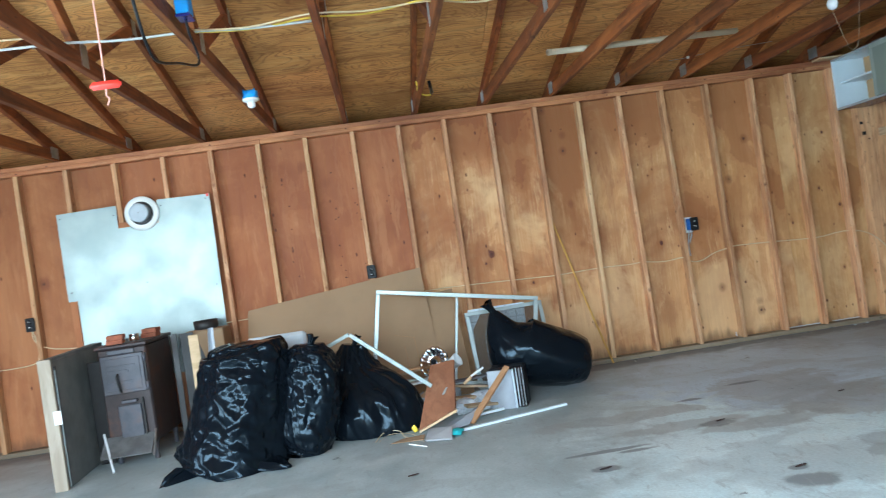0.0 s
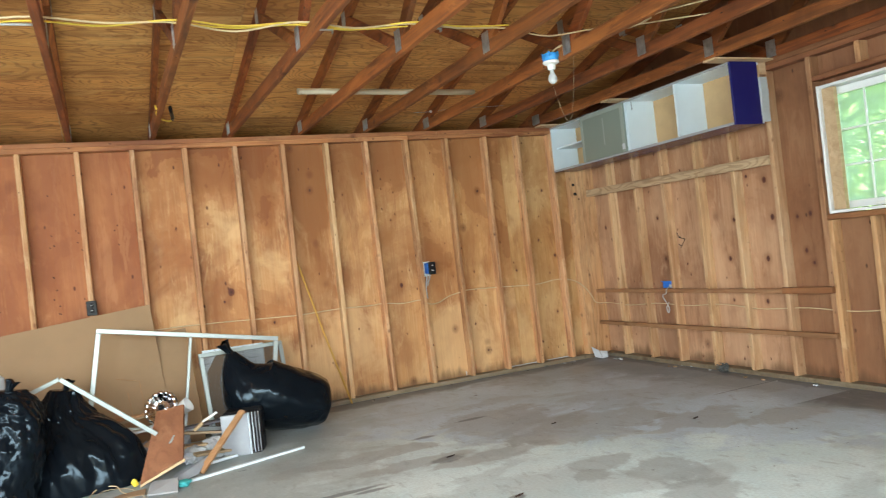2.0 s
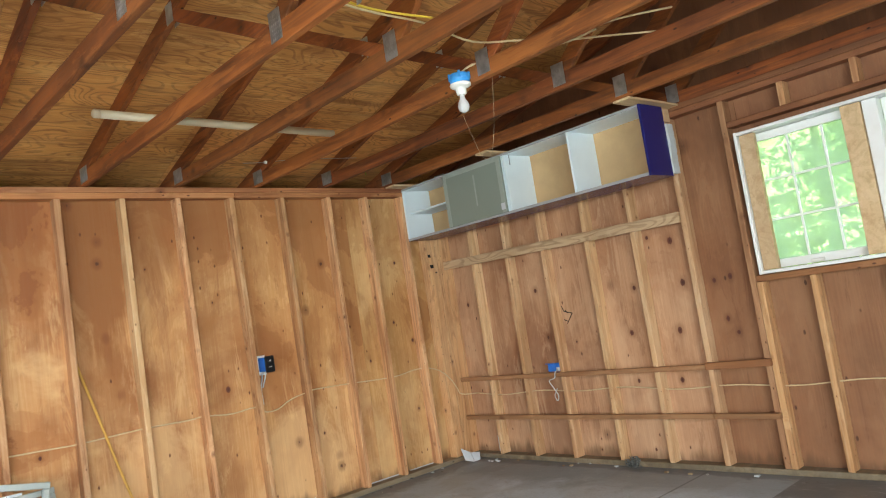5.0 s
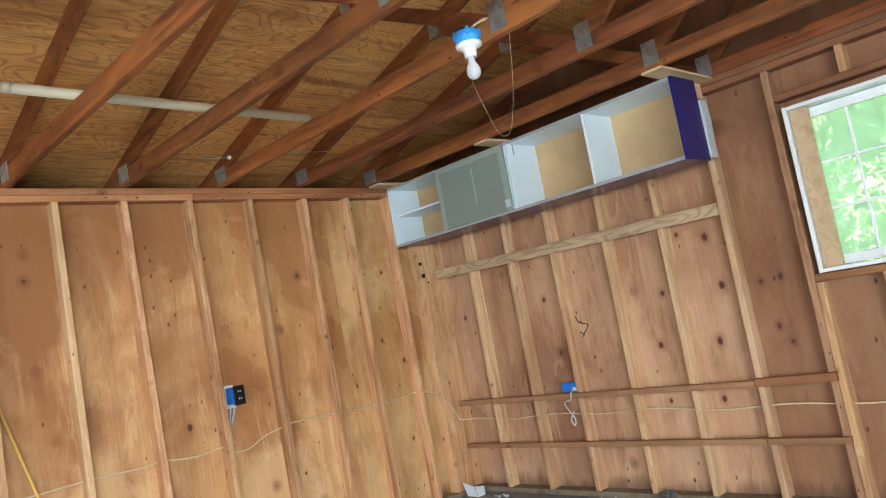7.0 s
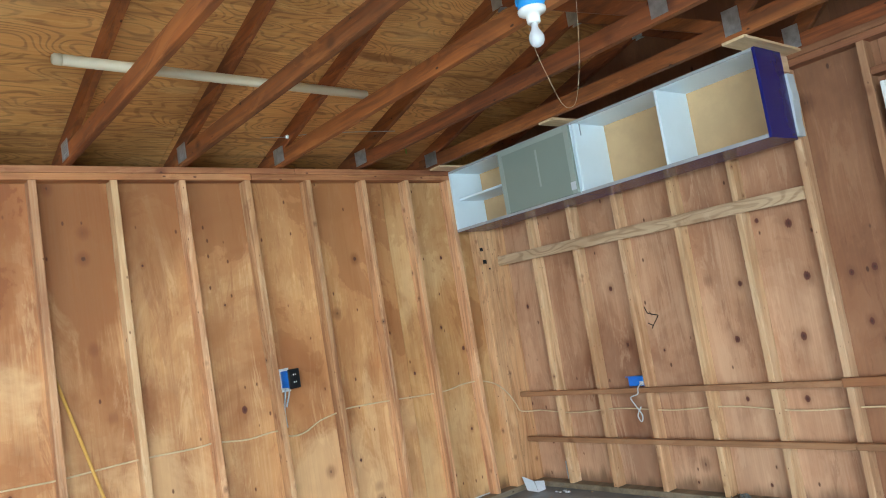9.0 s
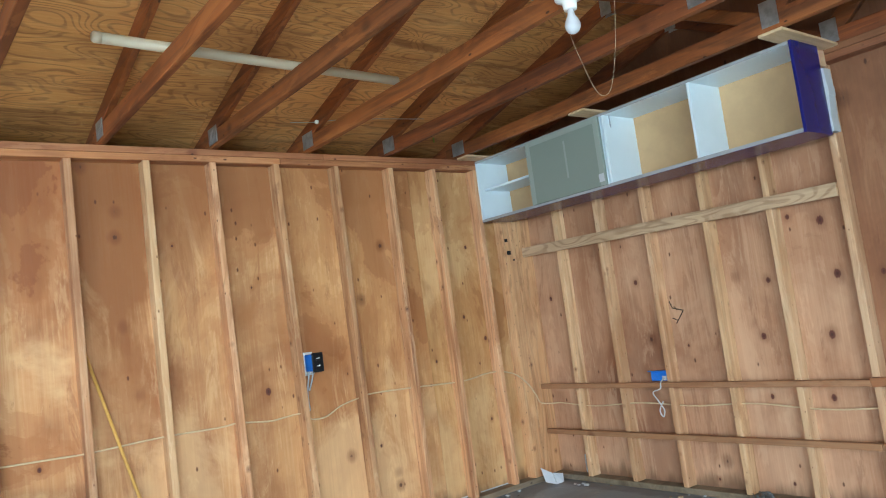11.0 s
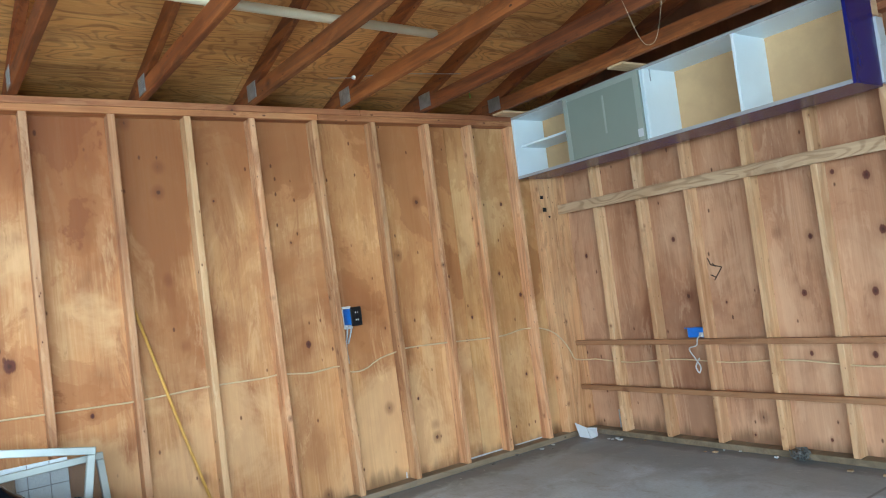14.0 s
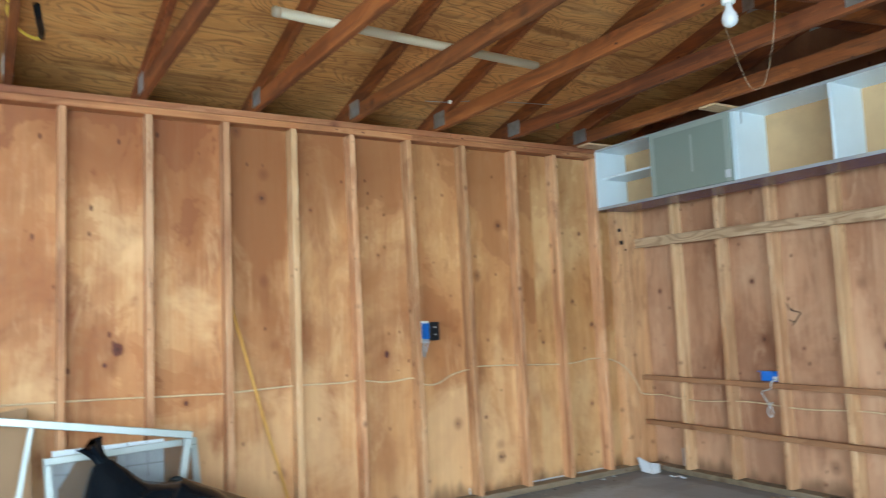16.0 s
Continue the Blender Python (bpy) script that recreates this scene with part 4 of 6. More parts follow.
# ---- electrical boxes, lamps and cables ----
def outlet(x, y, z, box_mat, label, plate=True):
    o = thing("electrical_box", label, "electrical box", (x, y, z))
    if plate:
        slab("mounting_plate", (x - 0.045, x + 0.03, YN - 0.020, YN - 0.004, z - 0.075, z + 0.065), M["white_paint"], o, 0.002)
    bx = slab("box", (x - 0.028, x + 0.034, y, YN - 0.021, z - 0.05, z + 0.05), box_mat, o, 0.004)
    cover = slab("cover", (x - 0.034, x + 0.042, y - 0.009, y - 0.001, z - 0.058, z + 0.058), M["black_plastic"], o, 0.004, "black outlet cover")
    for dz in (-0.022, 0.022):
        turned("socket", [(0.001, 0), (0.016, 0), (0.017, 0.003), (0.001, 0.003)], M["black_plastic"], cover, (x + 0.004, y - 0.0092, z + dz), 90, n=14)
        for dx in (-0.006, 0.006):
            slab("slot", (x + 0.004 + dx - 0.002, x + 0.004 + dx + 0.002, y - 0.0145, y - 0.0125, z + dz - 0.002, z + dz + 0.006), M["porcelain"], cover, 0)
    return o


outlet(2.68, FN - 0.035, 1.115, M["blue_box"], "blue electrical box with black double outlet on the stud wall")
outlet(-0.215, FN - 0.012, 1.11, M["black_plastic"], "black electrical box with double outlet on the stud wall", False)
outlet(-3.10, FN - 0.02, 1.085, M["grey_steel"], "grey steel electrical box with outlet on a stud", False)
o = thing("electrical_box", "blue empty electrical box resting on the rail", "electrical box", (4.60, 4.86, 0.70))
slab("box", (FE + 0.005, XE - 0.004, 4.834, 4.954, 0.703, 0.762), M["blue_box"], o, 0.004)
slab("label_plate", (FE + 0.002, FE + 0.0048, 4.835, 4.865, 0.708, 0.735), M["paper"], o, 0)
slab("flange", (FE - 0.001, FE + 0.0045, 4.834, 4.97, 0.7625, 0.768), M["blue_box"], o, 0.001)
cable = thing("loose_cable", "short white cable looped below the blue box", "cable", (4.56, 4.85, 0.55))
hose("cable", [(FE - 0.001, 4.85, 0.72), (FE - 0.043, 4.85, 0.70), (FE - 0.045, 4.86, 0.66), (FE - 0.03, 4.93, 0.635), (FE - 0.02, 4.90, 0.57), (FE - 0.02, 4.87, 0.52), (FE - 0.02, 4.885, 0.48), (FE - 0.02, 4.905, 0.52), (FE - 0.02, 4.87, 0.575)], 0.004, M["cable_grey"], cable)

wire = thing("wall_cable", "pale cable strung through the studs of the wall", "cable", (0.5, YN - 0.03, 0.85))
pts = [(0.36, 0.875), (0.8, 0.862), (1.06, 0.85), (1.27, 0.842), (1.414, 0.837), (1.784, 0.845), (2.079, 0.836), (2.191, 0.842), (2.255, 0.834), (2.404, 0.816), (2.583, 0.825), (2.658, 0.778), (2.756, 0.778), (2.869, 0.826), (3.014, 0.852), (3.1, 0.862), (3.407, 0.849), (3.843, 0.826), (4.06, 0.846)]
pts = [(x, YN - 0.03, z) for x, z in pts]
pts += [(4.2, YN - 0.05, 0.84), (4.30, FN - 0.004, 0.80), (4.406, FN - 0.006, 0.715), (4.47, FN - 0.008, 0.62), (4.514, FN - 0.01, 0.558), (XE - 0.05, YN - 0.22, 0.55)]
hose("cable", pts, 0.0048, M["cable"], wire, n=6, fine=4)
pts = [(-3.12, YN - 0.05, 1.03), (-3.10, YN - 0.05, 0.93), (-2.98, YN - 0.05, 0.86), (-2.72, YN - 0.03, 0.83), (-2.2, YN - 0.03, 0.84), (-1.3, YN - 0.03, 0.86), (-0.6, YN - 0.03, 0.87), (0.0, YN - 0.03, 0.87), (0.36, YN - 0.022, 0.872)]
hose("cable", pts, 0.005, M["cable"], wire, n=6)
hose("cable", [(-4.4, YN - 0.03, 0.72), (-3.8, YN - 0.03, 0.74), (-3.2, YN - 0.03, 0.74), (-3.09, YN - 0.05, 0.82), (-3.11, YN - 0.05, 1.03)], 0.005, M["cable"], wire, n=6)
hose("cable", [(2.665, FN + 0.05, 1.06), (2.655, FN + 0.055, 1.0), (2.645, FN + 0.06, 0.93), (2.652, YN - 0.024, 0.83)], 0.005, M["foam"], wire)
hose("cable", [(2.69, FN + 0.05, 1.06), (2.685, FN + 0.055, 1.02), (2.66, FN + 0.06, 0.95)], 0.005, M["foam"], wire)
wire = thing("wall_cable", "pale cable strung through the studs below the rail", "cable", (XE - 0.03, 4.5, 0.54))
pts = []
for i in range(0, 48):
    y = 5.84 - i * 0.085
    pts.append((XE - 0.045, y, 0.545 + 0.010 * math.sin(y * 7.7) + 0.006 * math.sin(y * 3.1)))
hose("cable", pts, 0.0048, M["cable"], wire, n=6, fine=2)


def lamp_holder(x, y, z, bulb, label):
    """z is the underside of the blue box."""
    o = thing("lamp_holder", label, "light fitting", (x, y, z), group="bare lamp holders")
    turned("box", [(0.001, 0.05), (0.048, 0.05), (0.052, 0.045), (0.052, 0.001), (0.001, 0.001)], M["light_blue"], o, (x, y, z), label="round blue ceiling box")
    for k in range(4):
        a = 0.8 + k * 1.57
        slab("lug", (x + 0.05 * math.cos(a) - 0.006, x + 0.05 * math.cos(a) + 0.006, y + 0.05 * math.sin(a) - 0.006, y + 0.05 * math.sin(a) + 0.006, z + 0.02, z + 0.058), M["light_blue"], o, 0.002)
    turned("base", [(0.001, 0.0), (0.054, 0.0), (0.056, -0.004), (0.053, -0.014), (0.04, -0.021), (0.028, -0.026), (0.026, -0.05), (0.024, -0.056), (0.001, -0.056)], M["porcelain"], o, (x, y, z), label="white porcelain lamp base")
    if bulb:
        b = turned("bulb", [(0.001, -0.05), (0.0135, -0.052), (0.0135, -0.072), (0.016, -0.082), (0.026, -0.098), (0.030, -0.114), (0.029, -0.128), (0.022, -0.142), (0.010, -0.1495), (0.001, -0.151)], M["bulb"], o, (x, y, z), label="frosted light bulb, unlit")
    else:
        turned("socket", [(0.001, -0.052), (0.014, -0.0565), (0.015, -0.062), (0.001, -0.062)], M["porcelain"], o, (x, y, z), n=14)
    return o


lamp_holder(2.735, 3.66, 2.425, True, "white porcelain lamp holder with unlit bulb on a blue ceiling box")
lamp_holder(-0.80, 4.55, 2.405, False, "empty white lamp holder on a blue ceiling box")
o = thing("junction_box", "square blue junction box fixed to a truss", "electrical box", (-0.80, 3.0, 2.46))
slab("box", (-0.824 + 0.003, -0.76, 2.94, 3.03, 2.45, 2.55), M["light_blue"], o, 0.005)
slab("cover", (-0.823, -0.757, 2.937, 3.033, 2.436, 2.4495), M["navy"], o, 0.002)
cord = thing("power_cord", "black power cord hanging in a loop from the junction box", "cable", (-0.79, 3.0, 2.44))
hose("cord", [(-0.79, 2.99, 2.436), (-0.79, 3.02, 2.38), (-0.785, 3.12, 2.30), (-0.785, 3.05, 2.24), (-0.785, 2.75, 2.17), (-0.785, 2.42, 2.09), (-0.785, 2.30, 2.13), (-0.785, 2.22, 2.25), (-0.80, 2.18, 2.42)], 0.006, M["black_plastic"], cord, n=8)

pull = thing("pull_string", "thin string hanging in a loop from the lamp", "string", (2.78, 3.6, 2.02))
hose("string", [(2.745, 3.70, 2.41), (2.75, 3.69, 2.28), (2.765, 3.665, 2.16), (2.78, 3.635, 2.05), (2.785, 3.60, 2.018), (2.79, 3.565, 2.05), (2.79, 3.52, 2.20), (2.80, 3.495, 2.42)], 0.0011, M["string"], pull, n=5)

top_z = CH + 0.089


def overhead(name, label, mat, pts, r=0.005):
    o = thing(name, label, "cable", pts[len(pts) // 2])
    hose("cable", pts, r, mat, o)
    return o


def sagging(x0, x1, y0, y1, drop, seed):
    r = random.Random(seed)
    xs = [x for x in truss_x if x0 <= x <= x1]
    out = []
    for i, x in enumerate(xs):
        k = (x - x0) / (x1 - x0)
        y = y0 + (y1 - y0) * k + r.uniform(-0.03, 0.03)
        out.append((x, y, top_z + 0.006))
        if i < len(xs) - 1:
            out.append((x + 0.3, y + r.uniform(-0.02, 0.02), top_z + 0.004 - drop * r.uniform(0.5, 1.2)))
    return out


overhead("overhead_cable", "yellow cable laid across the truss chords", M["cable_yellow"], sagging(-0.9, 1.7, 3.42, 3.28, 0.022, 3))
overhead("overhead_cable", "pale cable laid across the truss chords", M["cable"], sagging(-0.9, 2.9, 3.38, 3.24, 0.03, 4) + [(2.99, 3.18, top_z - 0.01), (3.05, 3.02, top_z + 0.006)])
overhead("overhead_cable", "yellow cable laid across the truss chords", M["cable_yellow"], sagging(0.3, 2.3, 3.36, 3.22, 0.012, 5))
overhead("overhead_cable", "grey cable laid across the truss chords", M["cable_grey"], sagging(-3.4, -0.2, 3.12, 3.44, 0.02, 6), 0.007)
overhead("overhead_cable", "pale cable laid across the truss chords", M["cable"], sagging(-4.0, -1.3, 3.05, 3.22, 0.015, 7))
overhead("overhead_cable", "pale paired cable running down to the lamp box", M["cable"], [(2.735, 3.65, 2.475), (2.76, 3.60, 2.50), (2.835, 3.48, 2.515), (2.93, 3.30, 2.52), (3.0, 3.1, 2.515), (3.05, 2.9, top_z + 0.006), (3.2, 2.7, top_z + 0.006)])
overhead("overhead_cable", "pale paired cable running down to the lamp box", M["cable"], [(2.74, 3.67, 2.475), (2.77, 3.60, 2.508), (2.84, 3.50, 2.53), (2.95, 3.33, 2.52), (3.05, 3.15, 2.51), (3.424, 2.9, top_z + 0.006)])
knot = thing("cable_tie", "pale knot binding two cables together", "cable", (2.835, 3.49, 2.515))
bm = bmesh.new()
bmesh.ops.create_uvsphere(bm, u_segments=12, v_segments=8, radius=0.016, matrix=Matrix.Translation((2.837, 3.49, 2.521)))
for v in bm.verts:
    v.co += Vector((noise.noise(v.co * 90), noise.noise(v.co * 90 + Vector((7, 0, 0))), 0)) * 0.006
put("knot", bm, M["cable"], knot, smooth=True)

release = thing("release_cord", "red plastic handle hanging on a thin pink cord", "pull handle", (-0.82, 1.93, 1.88))
hose("cord", [(-0.85, 1.93, 2.418), (-0.835, 1.93, 2.36), (-0.822, 1.93, 2.2), (-0.82, 1.93, 1.90), (-0.822, 1.93, 1.86), (-0.815, 1.93, 1.845), (-0.823, 1.93, 1.825)], 0.0028, M["pink"], release, n=5)
bm = bmesh.new()
box(bm, -0.868, -0.772, 1.92, 1.94, 1.877, 1.902)
soft_edges(bm, 0.007, 3)
put("handle", bm, M["red"], release, "red handle", True)

pipe = thing("plastic_pipe", "cream plastic pipe lying across the truss chords", "pipe", (2.06, 4.87, 2.51))
bm = bmesh.new()
spin(bm, [(0.019, -0.74), (0.0225, -0.738), (0.0225, 0.738), (0.019, 0.74)], 20, pose(2.06, 4.87, top_z + 0.0235, 0, 90, 3))
put("tube", bm, M["pvc"], pipe, smooth=True)
turned("collar", [(0.001, -0.748), (0.018, -0.748), (0.0235, -0.74), (0.0235, -0.715), (0.0227, -0.715)], M["pvc"], pipe, (2.06, 4.87, top_z + 0.0235), 0, 90, 3)

hook = thing("wire_hook", "black-sleeved yellow wire hook on a truss", "hook", (0.42, 5.1, 2.44))
hose("wire", [(0.345, 4.96, 2.47), (0.35, 4.98, 2.45), (0.365, 5.0, 2.445), (0.352, 5.05, 2.44), (0.37, 5.15, 2.43), (0.41, 5.24, 2.425), (0.455, 5.30, 2.43), (0.475, 5.31, 2.445)], 0.007, M["cable_yellow"], hook)
bm = bmesh.new()
tube(bm, [(0.475, 5.31, 2.445), (0.476, 5.27, 2.452), (0.462, 5.17, 2.462), (0.448, 5.06, 2.478)], 0.013, 12)
put("sleeve", bm, M["black_plastic"], hook, "black sleeve", True)
for x, y, reach in ((truss_x[9] + 0.0576, 3.12, 0.065), (truss_x[10] + 0.0586, 3.05, 0.02)):
    clip = thing("cable_clip", "small galvanised cable clip on a truss chord", "clip", (x, y, 2.43), group="cable clips")
    bm = bmesh.new()
    box(bm, x - 0.001, x + 0.002, y - 0.012, y + 0.012, CH + 0.002, CH + 0.03)
    box(bm, x + 0.0005, x + reach, y - 0.012, y + 0.012, CH - 0.003, CH - 0.0005)
    box(bm, x + reach - 0.002, x + reach, y - 0.012, y + 0.016, CH - 0.018, CH - 0.003)
    put("bent_strap", bm, M["galv"], clip)
insul = thing("wire_staple", "small white insulator with a bare wire at the truss heel", "insulator", (2.78, 5.74, 2.545))
turned("knob", [(0.001, -0.006), (0.012, -0.006), (0.014, 0.0), (0.010, 0.012), (0.001, 0.014)], M["porcelain"], insul, (2.768, 5.74, 2.555), 0, -90, 0, n=12)
hose("wire", [(2.62, 5.80, 2.56), (2.72, 5.77, 2.558), (2.78, 5.74, 2.556), (2.95, 5.62, 2.55), (3.4, 5.5, 2.545)], 0.002, M["galv"], insul)
tag = thing("tag", "small green tag hanging at the eave", "tag", (3.72, 5.8, 2.5))
slab("tag", (3.717, 3.727, 5.83, 5.834, 2.50, 2.535), M["leaf"], tag, 0)
slab("hanger", (3.7215, 3.7225, 5.8315, 5.8325, 2.535, 2.60), M["galv"], tag, 0)

# ---- loose things by the east corner ----
flyer = thing("folded_card", "folded white card standing in the corner", "paper", (4.42, 5.80, 0.0))
board("leaf", [(4.40, 5.79, 0.002), (4.355, 5.85, 0.02), (4.335, 5.865, 0.125), (4.38, 5.797, 0.085)], 0.0012, M["paper"], flyer, 0)
board("leaf", [(4.40, 5.788, 0.002), (4.45, 5.762, 0.012), (4.462, 5.775, 0.07), (4.383, 5.796, 0.085)], 0.0012, M["paper"], flyer, 0)
wool = thing("wool_clump", "tangled grey steel wool on the sill", "clump", (4.52, 4.28, 0.0))
bm = bmesh.new()
r = random.Random(9)
for i in range(34):
    c = Vector((4.515 + r.uniform(-0.02, 0.02), 4.28 + r.uniform(-0.035, 0.035), 0.04 + r.uniform(-0.02, 0.02)))
    pts = [c + Vector((r.uniform(-0.025, 0.025), r.uniform(-0.03, 0.03), r.uniform(-0.025, 0.025))) for k in range(4)]
    pts = [Vector((min(p.x, 4.55), p.y, max(p.z, 0.006))) for p in pts]
    tube(bm, smooth_path(pts, 4), 0.003, 5)
put("strands", bm, M["grey_wool"], wool, smooth=True)
r = random.Random(5)
for i in range(14):
    y = r.uniform(3.3, 5.7)
    x = FE - r.uniform(0.01, 0.12)
    s = r.uniform(0.006, 0.016)
    chip = thing("debris_chip", "small pale chip of debris on the floor", "debris", (x, y, 0.0), group="floor debris")
    slab("chip", (x - s, x + s * 0.7, y - s, y + s, 0.0005, 0.004 + s * 0.5), M["foam"] if i % 3 else M["scrap"], chip, 0.002)
for i in range(20):
    x = r.uniform(0.9, 4.3)
    y = YN - 0.10 - r.uniform(0.0, 0.12)
    s = r.uniform(0.004, 0.014)
    chip = thing("debris_chip", "small pale chip of debris on the floor", "debris", (x, y, 0.0), group="floor debris")
    slab("chip", (x - s, x + s * 0.7, y - s, y + s, 0.0005, 0.003 + s * 0.4), M["foam"] if i % 3 == 0 else M["grey_wool"], chip, 0.002)
for x, y, s in ((0.9, 3.21, 0.022), (1.73, 3.7, 0.02), (-0.07, 3.63, 0.02), (1.70, 2.81, 0.02), (2.6, 3.9, 0.015), (3.3, 3.3, 0.02)):
    chip = thing("dead_leaf", "curled dark dead leaf on the floor", "leaf", (x, y, 0.0), group="floor debris")
    bm = bmesh.new()
    g = bmesh.ops.create_grid(bm, x_segments=6, y_segments=3, size=1.0)
    for v in bm.verts:
        a = v.co.x
        v.co = Vector((x + a * s * 1.6, y + v.co.y * s * 0.6 * (1 - a * a) + a * s * 0.5, 0.003 + 0.3 * s * abs(v.co.y) + 0.1 * s * a * a))
    put("blade", bm, M["stove_brown"], chip, smooth=True)
rod = thing("yellow_rod", "thin yellow wooden rod leaning in a stud bay", "rod", (1.76, 5.92, 0.0))
bm = bmesh.new()
tube(bm, [(1.775, 5.90, 0.004), (1.60, 5.96, 0.67), (1.435, 6.022, 1.345)], 0.008, 8)
put("rod", bm, M["yellow_wood"], rod, smooth=True)

# ---- trees outside the window ----
def tree(x, y, h, seed):
    r = random.Random(seed)
    t = thing("tree", "leafy green broadleaf tree beyond the window", "tree", (x, y, -0.06), group="trees outside")
    bm = bmesh.new()
    tube(bm, [(x, y, -0.1), (x + 0.05, y + 0.04, h * 0.3), (x - 0.05, y, h * 0.6), (x, y, h * 0.95)], [0.14, 0.11, 0.07, 0.02], 9)
    limbs = []
    for i in range(12):
        z = h * r.uniform(0.15, 0.8)
        a = r.uniform(0, 6.28)
        n = h * 0.3 * r.uniform(0.6, 1.1)
        tip = Vector((x + n * math.cos(a), y + n * math.sin(a), z + n * r.uniform(0.2, 0.7)))
        tube(bm, [(x, y, z), ((x + tip.x) / 2, (y + tip.y) / 2, (z + tip.z) / 2 + 0.05), tip], [0.04, 0.025, 0.008], 6)
        limbs.append((Vector((x, y, z)), tip))
    put("trunk", bm, M["bark"], t, smooth=True)
    vs, fs = [], []
    for i in range(2600):
        a, b = limbs[r.randrange(len(limbs))]
        c = a.lerp(b, r.uniform(0.3, 1.15)) + Vector((r.gauss(0, 0.32), r.gauss(0, 0.32), r.gauss(0, 0.3)))
        u = Vector((r.gauss(0, 1), r.gauss(0, 1), r.gauss(0, 1))).normalized() * r.uniform(0.05, 0.1)
        w = u.orthogonal().normalized() * r.uniform(0.03, 0.05)
        k = len(vs)
        vs += [c - u - t.location, c + w - t.location, c + u - t.location, c - w - t.location]
        fs.append((k, k + 1, k + 2, k + 3))
    me = bpy.data.meshes.new("crown")
    me.from_pydata(vs, [], fs)
    me.materials.append(M["leaf"])
    ob = new("crown", me)
    ob.parent = t


for i, (x, y, h) in enumerate(((9.0, 5.2, 4.2), (10.4, 3.4, 4.6), (10.2, 7.2, 5.0), (13.0, 5.6, 5.4), (14.0, 9.4, 6.0))):
    tree(x, y, h, 40 + i)
# backdrop of woods; its emission stands in for bright daylight on the leaves
m = Nodes("glowing_woods", 0.9)
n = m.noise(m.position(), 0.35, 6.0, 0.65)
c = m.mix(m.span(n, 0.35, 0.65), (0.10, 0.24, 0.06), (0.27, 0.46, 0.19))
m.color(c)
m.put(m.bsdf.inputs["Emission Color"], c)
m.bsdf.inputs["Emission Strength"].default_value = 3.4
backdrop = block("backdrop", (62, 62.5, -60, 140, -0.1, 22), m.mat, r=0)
tagged(backdrop, "glowing backdrop of pale green distant woods", "backdrop", kind="structure")

M["ash_grey"] = plain("ash_grey", (0.15, 0.15, 0.15), 0.5, 0.3, 0.3, 8, 0.2)

# ---- the north-west corner: stove, heat shield, boards ----
shield = thing("heat_shield", "bright galvanised sheet-metal heat shield on the studs", "heat shield", (-2.1, 5.93, 0.5))
bm = bmesh.new()
out = [(-2.69, 0.5), (-1.50, 0.5), (-1.485, 1.975), (-1.93, 1.985), (-1.935, 1.79), (-2.275, 1.785), (-2.27, 1.98), (-2.765, 1.97), (-2.765, 1.225), (-2.69, 1.225)]
lo = [bm.verts.new((x, FN - 0.006, z)) for x, z in out]
hi = [bm.verts.new((x, FN - 0.008, z)) for x, z in out]
bm.faces.new(lo)
bm.faces.new(hi)
for i in range(len(out)):
    k = (i + 1) % len(out)
    bm.faces.new((lo[i], lo[k], hi[k], hi[i]))
put("sheet", bm, M["shield"], shield)
for x, z in ((-2.74, 1.93), (-1.52, 1.94), (-1.53, 1.2), (-2.1, 1.3), (-2.30, 1.9), (-1.9, 1.93), (-2.73, 1.3)):
    turned("screw", [(0.001, 0), (0.006, 0), (0.004, 0.003), (0.001, 0.003)], M["cast_iron"], shield, (x, FN - 0.0085, z), 90, n=10)
slab("red_tape", (-1.515, -1.49, FN - 0.0095, FN - 0.0085, 1.955, 1.98), M["red"], shield, 0)
# thin brown strip that stands in for shaded wood beside the shield
slab("backing_stud", (-2.755, -2.70, FN - 0.005, FN - 0.001, 0.5, 1.22), M["ply_red"], wall_north, 0)

flue = thing("flue_thimble", "white round chimney thimble set in the wall", "flue", (-2.06, 5.9, 1.74))
turned("flange", [(0.10, 0.0), (0.142, 0.0), (0.145, 0.006), (0.145, 0.02), (0.138, 0.028), (0.105, 0.032), (0.10, 0.03)], M["porcelain"], flue, (-2.06, FN - 0.004, 1.885), 90, n=40)
turned("sleeve", [(0.096, 0.0), (0.099, 0.0), (0.099, 0.034), (0.096, 0.034)], M["black_sheet"], flue, (-2.06, FN - 0.004, 1.885), 90, n=40)
turned("cap", [(0.001, 0.0), (0.079, 0.0), (0.079, 0.105), (0.074, 0.112), (0.052, 0.108), (0.001, 0.108)], M["cap_grey"], flue, (-2.06, FN - 0.004, 1.885), 90, n=40)
turned("throat", [(0.0795, 0.004), (0.0955, 0.004), (0.0955, 0.008), (0.0795, 0.008)], M["dark_hole"], flue, (-2.06, FN - 0.004, 1.885), 90, n=40)
turned("cap_knob", [(0.001, 0.107), (0.006, 0.108), (0.005, 0.116), (0.001, 0.117)], M["galv"], flue, (-2.06, FN - 0.004, 1.885), 90, n=10)
slab("surround", (-2.27, -1.94, FN - 0.003, FN - 0.0005, 1.75, 1.83), M["ply_red"], wall_north, 0)

